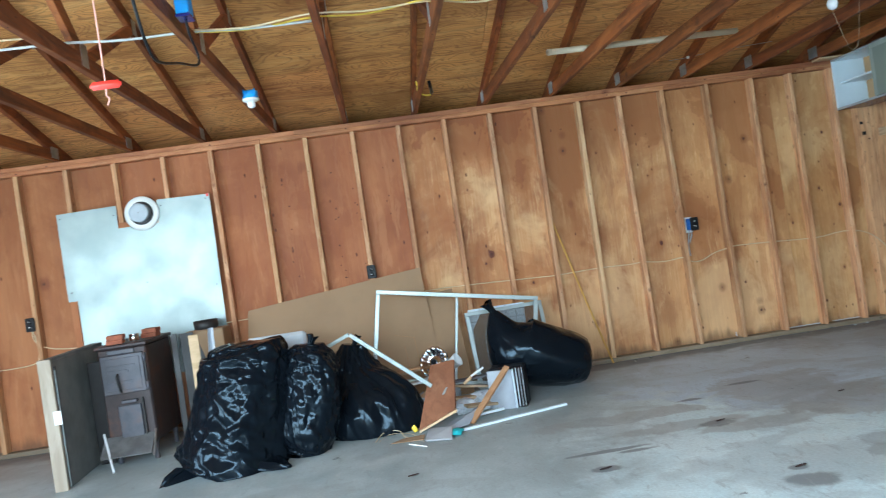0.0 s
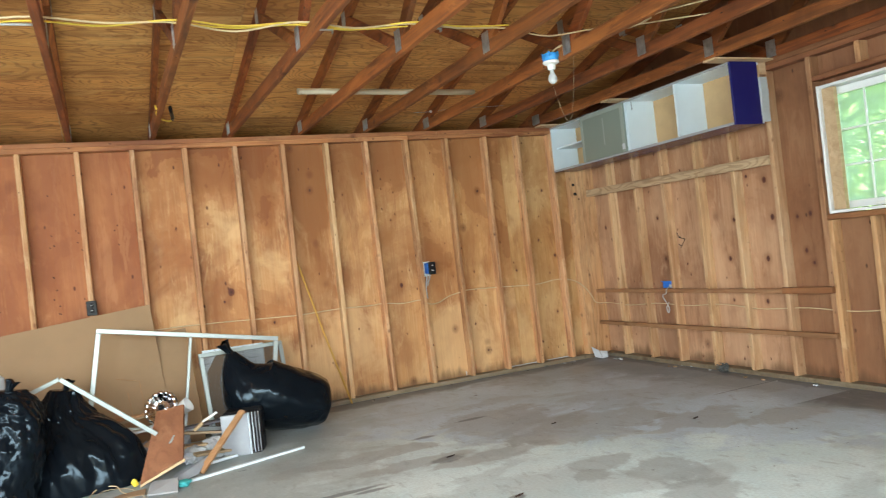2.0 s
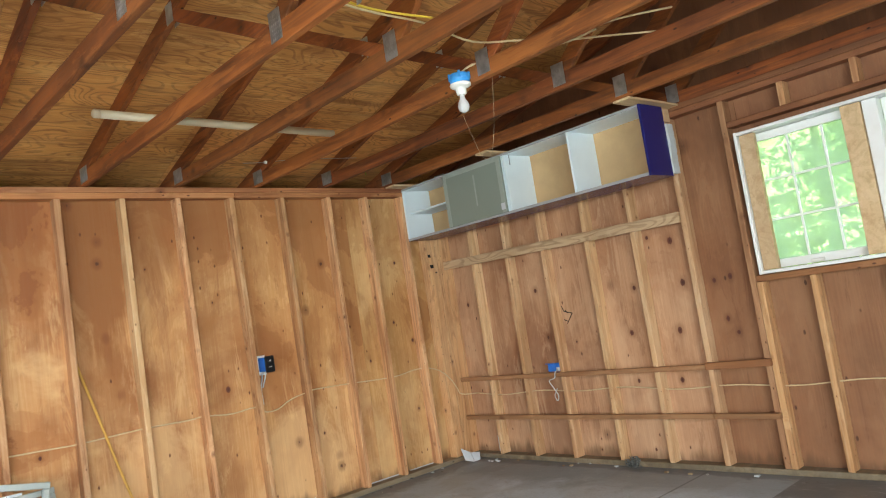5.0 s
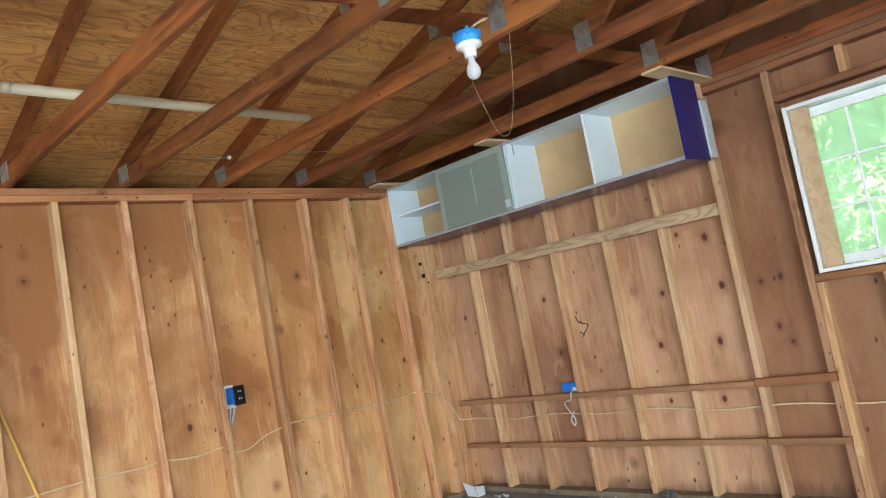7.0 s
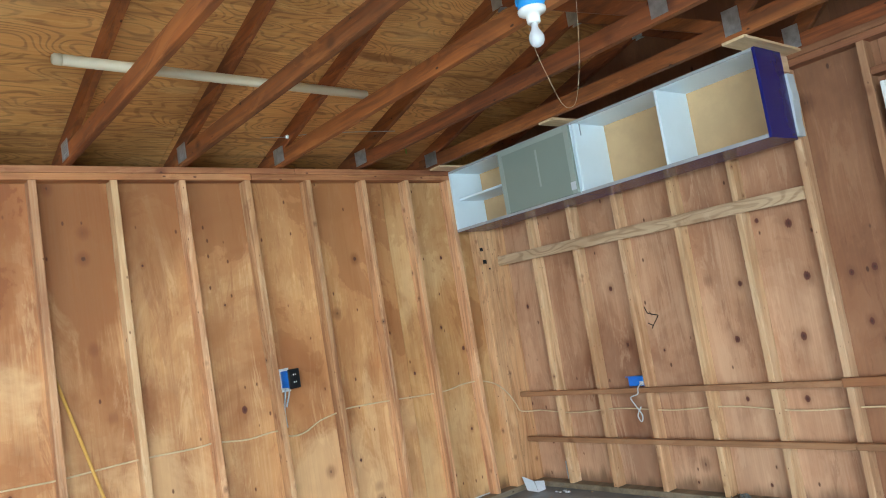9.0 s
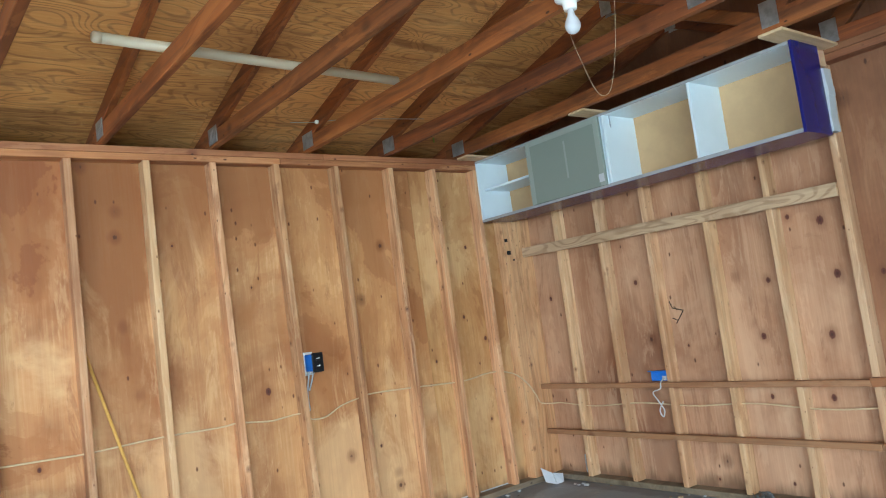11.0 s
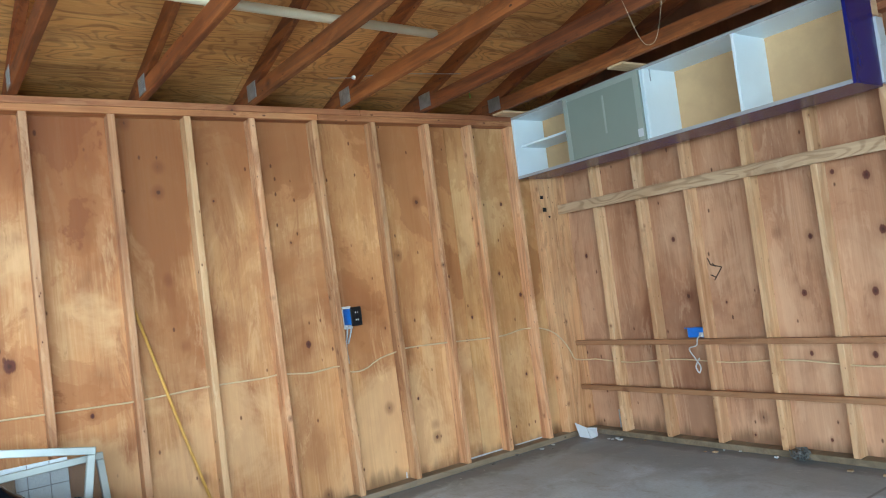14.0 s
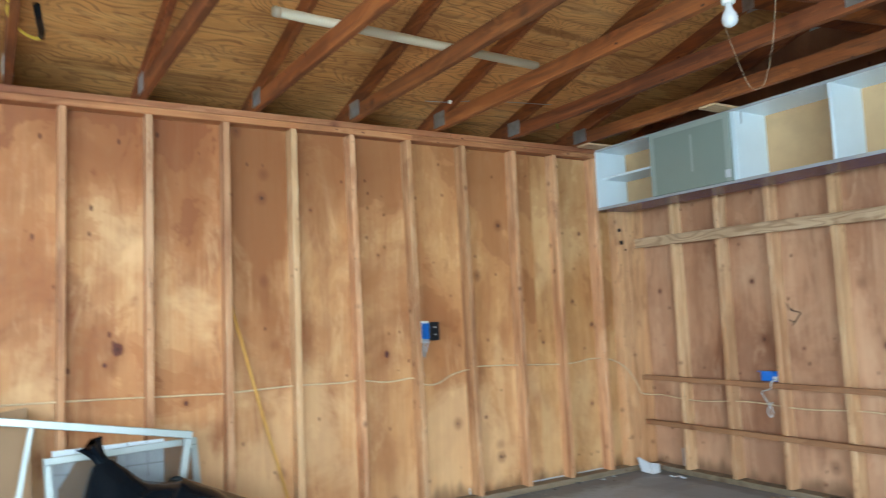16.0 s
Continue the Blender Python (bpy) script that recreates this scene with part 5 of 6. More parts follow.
stove = thing("wood_stove", "rusty brown cast-iron wood stove with grey doors", "stove", (-2.05, 5.35, 0.0))
SX0, SX1, SY0, SY1 = -2.235, -1.89, 5.05, 5.62
slab("body", (SX0, SX1, SY0, SY1, 0.13, 0.845), M["stove_brown"], stove, 0.012)
slab("top_plate", (SX0 - 0.015, SX1 + 0.015, SY0 - 0.02, SY1 + 0.02, 0.846, 0.872), M["stove_brown"], stove, 0.006)
slab("arch_trim", (SX0 + 0.07, SX1 - 0.08, SY0 - 0.012, SY0 - 0.001, 0.80, 0.835), M["cast_iron"], stove, 0.005)
door = slab("loading_door", (SX0 + 0.02, SX1 - 0.02, SY0 - 0.03, SY0 - 0.002, 0.515, 0.80), M["cast_iron"], stove, 0.006, "grey cast-iron loading door")
slab("door_panel", (SX0 + 0.045, SX1 - 0.045, SY0 - 0.035, SY0 - 0.0305, 0.54, 0.775), M["cast_iron"], door, 0.003)
for z, w in ((0.715, 0.20), (0.68, 0.15), (0.60, 0.17)):
    slab("raised_bar", (-2.17, -2.17 + w, SY0 - 0.0385, SY0 - 0.0355, z - 0.009, z + 0.009), M["cast_iron"], door, 0.002)
hose("handle", [(-2.10, SY0 - 0.036, 0.66), (-2.10, SY0 - 0.065, 0.64), (-2.09, SY0 - 0.065, 0.58), (-2.085, SY0 - 0.05, 0.53)], 0.008, M["black_sheet"], door)
for z in (0.55, 0.76):
    turned("hinge", [(0.001, -0.03), (0.012, -0.03), (0.012, 0.03), (0.001, 0.03)], M["cast_iron"], door, (SX1 - 0.012, SY0 - 0.018, z), n=12)
slab("hinge_rod", (SX1 - 0.017, SX1 - 0.007, SY0 - 0.023, SY0 - 0.013, 0.53, 0.79), M["black_sheet"], door, 0.002)
door = slab("ash_door", (-2.135, -1.97, SY0 - 0.026, SY0 - 0.002, 0.17, 0.43), M["cast_iron"], stove, 0.006, "grey cast-iron ash door")
slab("latch", (-2.10, -1.99, SY0 - 0.04, SY0 - 0.003, 0.445, 0.468), M["cast_iron"], stove, 0.004)
slab("hinge_rod", (-1.965, -1.95, SY0 - 0.022, SY0 - 0.004, 0.17, 0.47), M["black_sheet"], stove, 0.003)
board("ash_shelf", [(-2.26, 4.90, 0.085), (-1.90, 4.90, 0.085), (-1.90, 5.045, 0.205), (-2.26, 5.045, 0.205)], 0.008, M["ash_grey"], stove, 0.002, "grey steel ash shelf")
stick("shelf_brace", (-2.265, 5.04, 0.24), (-2.15, 4.83, 0.004), 0.014, 0.018, M["white_paint"], stove)
stick("shelf_brace", (-1.895, 5.04, 0.23), (-1.885, 4.90, 0.07), 0.012, 0.012, M["galv"], stove)
for x in (SX0 + 0.04, SX1 - 0.04):
    for y in (SY0 + 0.05, SY1 - 0.05):
        bm = bmesh.new()
        spin(bm, [(0.016, 0.0), (0.02, 0.004), (0.014, 0.05), (0.028, 0.131)], 10, pose(x, y, 0))
        put("leg", bm, M["cast_iron"], stove, smooth=True)
for x, y, rz in ((-2.12, 5.12, 8), (-1.955, 5.40, -5)):
    b = thing("brick", "red clay brick on top of the stove", "brick", (x, y, 0.873), group="bricks on the stove")
    bm = bmesh.new()
    box(bm, -0.057, 0.057, -0.05, 0.05, 0.0, 0.032, pose(x, y, 0.873, 0, 0, rz))
    box(bm, -0.050, 0.062, -0.05, 0.05, 0.033, 0.066, pose(x, y, 0.873, 0, 0, rz))
    soft_edges(bm, 0.003)
    put("clay", bm, M["brick"], b)
b = thing("metal_can", "shiny short metal can on the stove", "can", (-2.02, 5.25, 0.873))
turned("can", [(0.001, 0), (0.036, 0), (0.037, 0.003), (0.035, 0.006), (0.035, 0.045), (0.037, 0.05), (0.034, 0.051), (0.001, 0.046)], M["chrome"], b, (-2.02, 5.22, 0.873))

hearth = thing("hearth_panel", "dark grey cement-board panel with a raw wood edge", "panel", (-2.4, 5.0, 0.0))
t = pose(-2.38, 4.55, 0, 0, 0, 4)
slab("board", (-0.035, 0.035, 0.03, 1.08, 0.0, 0.855), M["cement_board"], hearth, 0.003, "", t)
slab("wood_edge", (-0.042, 0.042, 0.0, 0.029, 0.0, 0.875), M["grey_wood"], hearth, 0.003, "raw wood edge strip", t)
slab("wood_edge", (-0.040, 0.034, 0.03, 1.08, 0.8555, 0.874), M["cement_board"], hearth, 0.003, "", t)
slab("track", (0.0355, 0.045, 0.045, 0.075, 0.01, 0.82), M["black_sheet"], hearth, 0.002, "", t)
slab("track_lip", (0.0455, 0.052, 0.032, 0.044, 0.01, 0.80), M["aluminium"], hearth, 0.002, "", t)
slab("label_plate", (0.018, 0.066, -0.005, -0.001, 0.44, 0.53), M["porcelain"], hearth, 0.001, "white paper label", t)

p = thing("sheet_metal", "black sheet metal leaning beside the stove", "sheet metal", (-2.3, 5.17, 0.0))
slab("sheet", (-2.365, -2.25, 5.16, 5.175, 0.0, 0.76), M["black_sheet"], p, 0.003, "", pose(0, 0.0, 0, 0, 0, 0))
for x, y, w, h, mt, tilt in ((-1.80, 5.42, 0.045, 0.86, "black_sheet", 3), (-1.72, 5.50, 0.10, 0.85, "black_sheet", 2), (-1.64, 5.55, 0.09, 0.80, "black_sheet", 3)):
    p = thing("panel_strip", "dark narrow steel strip leaning beside the stove", "panel", (x, y, 0.0), group="leaning strips")
    slab("strip", (-w / 2, w / 2, -0.008, 0.008, 0.0, h), M[mt], p, 0.002, "", pose(x, y, 0.001, -tilt, 0, 10))
crate = thing("carton", "brown cardboard carton standing against the wall", "box", (-1.58, 5.70, 0.0))
slab("carton", (-1.74, -1.45, 5.58, 5.86, 0.0, 0.845), M["card"], crate, 0.006)
slab("flap", (-1.745, -1.445, 5.575, 5.70, 0.846, 0.851), M["card"], crate, 0.001)
pan = thing("black_pan", "round black pan on the carton", "pan", (-1.60, 5.68, 0.852))
turned("pan", [(0.001, 0), (0.085, 0), (0.095, 0.008), (0.098, 0.07), (0.094, 0.07), (0.09, 0.012), (0.001, 0.01)], M["black_sheet"], pan, (-1.60, 5.68, 0.852))
foam = thing("foam_board", "cream foam board standing behind the bags", "board", (-1.53, 5.05, 0.0))
slab("board", (-0.035, 0.035, -0.02, 0.02, 0.0, 0.86), M["pine"], foam, 0.003, "", pose(-1.545, 5.06, 0, 0, 0, 15))
sheet = thing("paper_sheet", "curled white paper sheet behind the bag", "paper", (-1.44, 5.0, 0.0))
bm = bmesh.new()
bmesh.ops.create_grid(bm, x_segments=8, y_segments=12, size=1.0)
for v in bm.verts:
    a, b = v.co.x, (v.co.y + 1) / 2
    v.co = Vector((-1.45 + 0.05 * a * (1 - 0.6 * b) + 0.05 * b, 5.02 - 0.05 * a * a + 0.04 * b, 0.002 + b * 0.89))
put("sheet", bm, M["paper"], sheet, smooth=True)
fm = thing("foam_block", "white foam slab lying behind the rubbish bags", "foam", (-0.95, 5.05, 0.0))
slab("slab", (-1.15, -0.72, 4.95, 5.02, 0.0, 0.775), M["foam"], fm, 0.02)


# ---- rubbish bags ----
CREASES = {}


def facets(u, v, wrap, seed):
    """Random heights on a grid, joined by flat triangles; u goes round and meets itself after wrap cells."""
    i, j = math.floor(u), math.floor(v)
    fu, fv = u - i, v - j

    def height(a, b):
        key = seed * 7919 + (a % wrap) * 131 + b * 17
        if key not in CREASES:
            CREASES[key] = random.Random(key).random() - 0.5
        return CREASES[key]

    if (i + j) % 2:
        if fu + fv < 1:
            h = height(i, j)
            return h + fu * (height(i + 1, j) - h) + fv * (height(i, j + 1) - h)
        h = height(i + 1, j + 1)
        return h + (1 - fu) * (height(i, j + 1) - h) + (1 - fv) * (height(i + 1, j) - h)
    if fu > fv:
        h = height(i + 1, j)
        return h + (1 - fu) * (height(i, j) - h) + fv * (height(i + 1, j + 1) - h)
    h = height(i, j + 1)
    return h + fu * (height(i + 1, j + 1) - h) + (1 - fv) * (height(i, j) - h)


def rubbish_bag(label, rings, seed, folds=9, knot=None, amp=1.0, cells=(10, 8), twist=0.7):
    """rings: (x, y, z, half width, half depth), from the base to the neck."""
    o = thing("rubbish_bag", label, "rubbish bag", (rings[0][0], rings[0][1], 0.0), group="black rubbish bags")
    cs = smooth_path([r[:3] for r in rings], 18)
    ws = smooth_path([(r[3], r[4], 0) for r in rings], 18)
    n = 230
    bm = bmesh.new()
    loops = []
    last = len(cs) - 1
    off = Vector((seed * 7.1, seed * 3.3, 0))
    for i, c in enumerate(cs):
        d = (cs[min(i + 1, last)] - cs[max(i - 1, 0)]).normalized()
        a = Vector((1, 0, 0))
        a = (a - d * a.dot(d)).normalized()
        b = d.cross(a)
        v = i / last
        row = []
        for j in range(n):
            th = 6.2832 * j / n
            rx, ry = max(ws[i].x, 0.01), max(ws[i].y, 0.01)
            fill = min(1.0, min(rx, ry) / 0.12)
            p = Vector((math.cos(th), math.sin(th), v * 2.2))
            wob = noise.noise(p * 1.3 + off) * 0.14
            fold = abs(math.sin(th * folds * 0.5 + 2.4 * noise.noise(p * 1.1 + off))) - 0.6
            k = 1 + wob + amp * fold * (0.012 + 0.11 * v ** 3)
            q = c + a * (math.cos(th) * rx * k) + b * (math.sin(th) * ry * k)
            # creased film: flat facets of two sizes on a bent grid
            uu = th / 6.2832 + twist * 0.3 * v + 0.012 * noise.noise(p * 3.1 - off)
            vv = v + 0.015 * noise.noise(p * 2.6 + off * 2)
            push = amp * fill * (0.024 * facets(uu * cells[0], vv * cells[1], cells[0], seed) + 0.020 * facets(uu * cells[0] * 2, vv * cells[1] * 2.3, cells[0] * 2, seed + 50) + 0.012 * facets(uu * cells[0] * 4, vv * cells[1] * 4.5, cells[0] * 4, seed + 90))
            q += (a * math.cos(th) + b * math.sin(th)) * push
            if q.z < 0.004:
                q.z = 0.004
            row.append(bm.verts.new(q))
        loops.append(row)
    for u, w in zip(loops, loops[1:]):
        for j in range(n):
            bm.faces.new((u[j], u[(j + 1) % n], w[(j + 1) % n], w[j]))
    bm.faces.new(loops[0][::-1])
    bm.faces.new(loops[-1])
    put("bag", bm, M["bag"], o, smooth=True)
    if knot:
        kx, ky, kz, s, lean = knot
        bm = bmesh.new()
        m2 = pose(kx, ky, kz, 0, lean, 0)
        prev = None
        for i in range(7):
            v = i / 6
            rr = s * (0.55 + 0.9 * v * v - 0.4 * v)
            row = [bm.verts.new(m2 @ Vector((rr * (1 + 0.35 * math.sin(5 * t2 + seed)) * math.cos(t2), rr * (1 + 0.3 * math.sin(4 * t2)) * math.sin(t2), s * (2.4 * v - 0.5) + 0.3 * s * v * math.sin(3 * t2 + seed)))) for t2 in [6.2832 * j / 28 for j in range(28)]]
            if prev:
                for j in range(28):
                    bm.faces.new((prev[j], prev[(j + 1) % 28], row[(j + 1) % 28], row[j]))
            prev = row
        bm.faces.new(prev)
        put("tied_neck", bm, M["bag"], o, "gathered tied neck", True)
    return o


big_bag = rubbish_bag("large full black rubbish bag standing on the floor", [(-1.26, 4.48, 0.003, 0.20, 0.16), (-1.25, 4.48, 0.006, 0.36, 0.29), (-1.22, 4.48, 0.10, 0.345, 0.29), (-1.16, 4.51, 0.30, 0.315, 0.28), (-1.10, 4.54, 0.53, 0.295, 0.26), (-1.075, 4.55, 0.70, 0.285, 0.22), (-1.08, 4.55, 0.775, 0.23, 0.15), (-1.08, 4.55, 0.80, 0.06, 0.04)], 1, 11, amp=1.15, cells=(13, 12), twist=0.6)
for pts in ([(-1.50, 4.34, 0.05), (-1.585, 4.27, 0.03), (-1.63, 4.24, 0.008)], [(-0.98, 4.29, 0.035), (-0.90, 4.23, 0.022), (-0.84, 4.21, 0.01)]):
    bm = bmesh.new()
    rows = []
    for k, (x, y, z) in enumerate(pts):
        r = (0.10, 0.06, 0.022)[k]
        rows.append([bm.verts.new((x + r * math.cos(a) * 0.8, y + r * math.cos(a) * 0.5 + 0.01 * math.sin(3 * a), max(0.003, z * (1 + math.sin(a) + 0.3 * math.sin(3 * a + k))))) for a in [6.2832 * q / 24 for q in range(24)]])
    for u, w in zip(rows, rows[1:]):
        for q in range(24):
            bm.faces.new((u[q], u[(q + 1) % 24], w[(q + 1) % 24], w[q]))
    bm.faces.new(rows[-1])
    put("corner_flap", bm, M["bag"], big_bag, "flattened corner of the bag", True)
rubbish_bag("tall narrow black rubbish bag standing on the floor", [(-0.78, 4.50, 0.003, 0.06, 0.06), (-0.775, 4.50, 0.006, 0.13, 0.13), (-0.75, 4.52, 0.12, 0.185, 0.18), (-0.70, 4.56, 0.34, 0.215, 0.2), (-0.67, 4.58, 0.54, 0.19, 0.17), (-0.66, 4.58, 0.66, 0.15, 0.12), (-0.655, 4.58, 0.715, 0.10, 0.07)], 2, 8, (-0.65, 4.58, 0.71, 0.032, 25), 1.0, (12, 9), 0.9)
rubbish_bag("slumped black rubbish bag tapering to a tied neck", [(-0.32, 4.90, 0.003, 0.24, 0.2), (-0.315, 4.90, 0.006, 0.37, 0.3), (-0.32, 4.90, 0.09, 0.375, 0.30), (-0.36, 4.94, 0.25, 0.295, 0.26), (-0.40, 4.97, 0.40, 0.20, 0.18), (-0.405, 4.98, 0.53, 0.13, 0.12), (-0.39, 4.98, 0.62, 0.08, 0.07)], 3, 12, (-0.38, 4.98, 0.625, 0.03, 20), 0.95, (20, 5), 0.4)
rubbish_bag("slack black rubbish bag leaning over with its neck tied", [(1.395, 5.28, 0.155, 0.03, 0.03), (1.385, 5.28, 0.16, 0.12, 0.15), (1.355, 5.28, 0.17, 0.165, 0.195), (1.27, 5.28, 0.205, 0.20, 0.23), (1.12, 5.28, 0.255, 0.225, 0.25), (0.97, 5.285, 0.31, 0.25, 0.25), (0.85, 5.29, 0.37, 0.255, 0.225), (0.765, 5.30, 0.48, 0.165, 0.155), (0.725, 5.31, 0.60, 0.085, 0.08), (0.71, 5.32, 0.665, 0.042, 0.042)], 4, 7, (0.705, 5.32, 0.675, 0.042, -30), 0.32, (9, 7), 0.8)

# ---- cardboard, frames and scrap ----
c = thing("cardboard_sheet", "large flat brown cardboard sheet leaning on the studs", "cardboard", (-0.5, 5.75, 0.0))
board("sheet", [(-1.36, 5.62, 0.0), (0.28, 5.62, 0.0), (0.205, 5.925, 1.085), (-1.30, 5.925, 0.93)], 0.006, M["card"], c)
c = thing("cardboard_sheet", "folded brown cardboard sheet leaning on the studs", "cardboard", (0.2, 5.7, 0.0))
board("sheet", [(-0.05, 5.60, 0.0), (0.50, 5.60, 0.0), (0.455, 5.905, 0.865), (0.02, 5.905, 0.815)], 0.006, M["card"], c)
for a, b in (((-0.09, 5.74, 0.56), (0.07, 5.725, 0.52)), ((0.07, 5.725, 0.52), (0.09, 5.66, 0.26)), ((-0.02, 5.71, 0.46), (0.0, 5.66, 0.27))):
    stick("crease", (a[0], a[1] - 0.04, a[2]), (b[0], b[1] - 0.04, b[2]), 0.004, 0.004, M["orange_wood"], c, 0, up=(0, 1, 0))


def framed(label, corners, bars, w, material, pane=None, category="window", name="storm_window"):
    """A leaning frame: corners in order round it, bars as pairs of points."""
    o = thing(name, label, category, (sum(p[0] for p in corners) / 4, sum(p[1] for p in corners) / 4, 0.0))
    n = (Vector(corners[1]) - Vector(corners[0])).cross(Vector(corners[3]) - Vector(corners[0])).normalized()
    for i in range(4):
        a, b = Vector(corners[i]), Vector(corners[(i + 1) % 4])
        d = (b - a).normalized() * (w / 2 if i % 2 == 0 else -w / 2 - 0.0005)
        stick("frame_bar", a - d, b + d, w * 0.7, w, material, o, 0.003, up=tuple(n.cross(b - a)))
    for a, b in bars:
        stick("cross_bar", a, b, w * 0.5, w * 0.6, material, o, 0.002, up=tuple(n.cross(Vector(b) - Vector(a))))
    if pane:
        board("pane", corners, 0.002, pane, o, 0, "dark insect screen" if pane == M["screen"] else "")
    return o


framed("white aluminium storm-window frame leaning on the bags", [(-0.17, 5.545, 0.945), (1.105, 5.545, 0.705), (0.985, 5.47, 0.02), (-0.30, 5.47, 0.25)], [((0.462, 5.545, 0.825), (0.35, 5.475, 0.14))], 0.034, M["aluminium"])
framed("white aluminium screen frame behind the rubbish bag", [(0.525, 5.64, 0.645), (1.155, 5.68, 0.655), (1.19, 5.60, 0.05), (0.56, 5.56, 0.04)], [], 0.032, M["aluminium"], M["screen"])
g = thing("grid_panel", "white panel with thin grey grid lines behind the frames", "panel", (0.80, 5.76, 0.0))
slab("sheet", (0.55, 1.035, 5.765, 5.772, 0.0, 0.67), M["melamine"], g, 0.001)
for z in (0.08, 0.20, 0.32, 0.44, 0.56, 0.625):
    slab("grid_line", (0.552, 1.033, 5.7635, 5.7648, z - 0.002, z + 0.002), M["grey_steel"], g, 0)
for x in (0.65, 0.76, 0.87, 0.96):
    slab("grid_line", (x - 0.002, x + 0.002, 5.7622, 5.7634, 0.002, 0.668), M["grey_steel"], g, 0)

c = thing("cardboard_scrap", "cut piece of brown cardboard in front of the grid panel", "cardboard", (0.70, 5.74, 0.0))
bm = bmesh.new()
cut = [(0.57, 0.0), (0.575, 0.50), (0.66, 0.635), (0.72, 0.65), (0.82, 0.65), (0.83, 0.0)]
near = [bm.verts.new((x, 5.742, z)) for x, z in cut]
far = [bm.verts.new((x, 5.747, z)) for x, z in cut]
bm.faces.new(near)
bm.faces.new(far[::-1])
for k in range(6):
    bm.faces.new((near[k], near[k - 1], far[k - 1], far[k]))
put("sheet", bm, M["card"], c)
stick_frame = thing("bent_window", "bent white aluminium window frame lying over the bags", "window", (-0.3, 5.0, 0.0))
stick("frame_bar", (-0.72, 4.86, 0.585), (-0.40, 4.80, 0.715), 0.02, 0.026, M["aluminium"], stick_frame)
stick("frame_bar", (-0.395, 4.80, 0.712), (0.13, 4.80, 0.262), 0.02, 0.028, M["aluminium"], stick_frame)
stick("frame_bar", (0.125, 4.81, 0.262), (0.14, 5.05, 0.0), 0.02, 0.03, M["aluminium"], stick_frame)

b = thing("veneer_board", "reddish brown veneer board leaning on the scrap heap", "board", (0.15, 4.7, 0.0))
board("board", [(0.005, 4.56, 0.012), (0.265, 4.50, 0.135), (0.325, 4.90, 0.40), (0.155, 4.98, 0.37)], 0.016, M["veneer"], b)
board("edge_strip", [(0.0, 4.552, 0.001), (0.27, 4.492, 0.12), (0.27, 4.497, 0.136), (0.0, 4.557, 0.014)], 0.008, M["pine"], b, 0)
board("handle_plate", [(0.19, 4.668, 0.215), (0.21, 4.665, 0.22), (0.235, 4.70, 0.255), (0.225, 4.702, 0.255)], -0.006, M["aluminium"], b, 0)
b = thing("steel_case", "grey steel case with black ribbed side standing on edge", "case", (0.68, 4.9, 0.0))
t = pose(0.64, 4.86, 0.0, 0, 0, -18)
slab("grey_panel", (-0.10, 0.085, -0.01, 0.01, 0.0, 0.285), M["grey_steel"], b, 0.003, "plain grey steel panel", t)
slab("white_edge", (0.086, 0.096, -0.012, 0.012, 0.0, 0.288), M["melamine"], b, 0.002, "", t)
slab("case_body", (-0.09, 0.17, 0.013, 0.17, 0.0, 0.30), M["black_plastic"], b, 0.015, "black case body", t)
for k in range(3):
    slab("rib", (0.110 + k * 0.022, 0.116 + k * 0.022, 0.002, 0.0125, 0.01, 0.29), M["melamine"] if k == 0 else M["grey_steel"], b, 0.002, "", t)
b = thing("wood_strip", "orange-brown wooden strip leaning on the grey case", "strip", (0.5, 4.6, 0.0))
stick("strip", (0.685, 4.78, 0.318), (0.355, 4.53, 0.018), 0.045, 0.018, M["orange_wood"], b, up=(-0.4, -0.6, 0.7))
b = thing("white_strip", "long white aluminium strip lying on the floor", "strip", (0.63, 4.55, 0.0))
stick("strip", (1.055, 4.69, 0.008), (0.215, 4.41, 0.008), 0.028, 0.016, M["melamine"], b)
b = thing("plastic_sheet", "thin white plastic sheet under the veneer board", "plastic sheet", (0.3, 4.55, 0.0))
board("panel", [(0.13, 4.42, 0.004), (0.34, 4.50, 0.02), (0.42, 4.62, 0.09), (0.22, 4.60, 0.03)], 0.006, M["grey_steel"], b)
b = thing("lamp_reflector", "chrome dish-shaped lamp reflector on the heap", "lamp part", (0.20, 5.15, 0.27))
bm = bmesh.new()
rings = []
mt4 = pose(0.19, 5.12, 0.375, 58, -28, -14)
for r, h in ((0.022, 0.0), (0.03, -0.004), (0.045, -0.01), (0.06, -0.006), (0.078, 0.012), (0.094, 0.03), (0.106, 0.038), (0.116, 0.03), (0.120, 0.012), (0.116, 0.008), (0.10, 0.004), (0.07, -0.03), (0.03, -0.04)):
    rings.append([bm.verts.new(mt4 @ Vector((r * math.cos(a) * (1 + 0.012 * math.cos(16 * a)), r * math.sin(a) * (1 + 0.012 * math.cos(16 * a)), h + 0.004 * (r / 0.1) ** 2 * math.cos(16 * a)))) for a in [6.2832 * k / 90 for k in range(90)]])
for u, w in zip(rings, rings[1:]):
    for k in range(90):
        bm.faces.new((u[k], u[(k + 1) % 90], w[(k + 1) % 90], w[k]))
bm.faces.new(rings[-1])
put("dish", bm, M["chrome"], b, "fluted chrome dish", True)
bm = bmesh.new()
spin(bm, [(0.021, -0.02), (0.021, 0.02), (0.015, 0.034), (0.001, 0.038)], 20, mt4)
put("socket", bm, M["black_plastic"], b, "dark lamp socket", True)
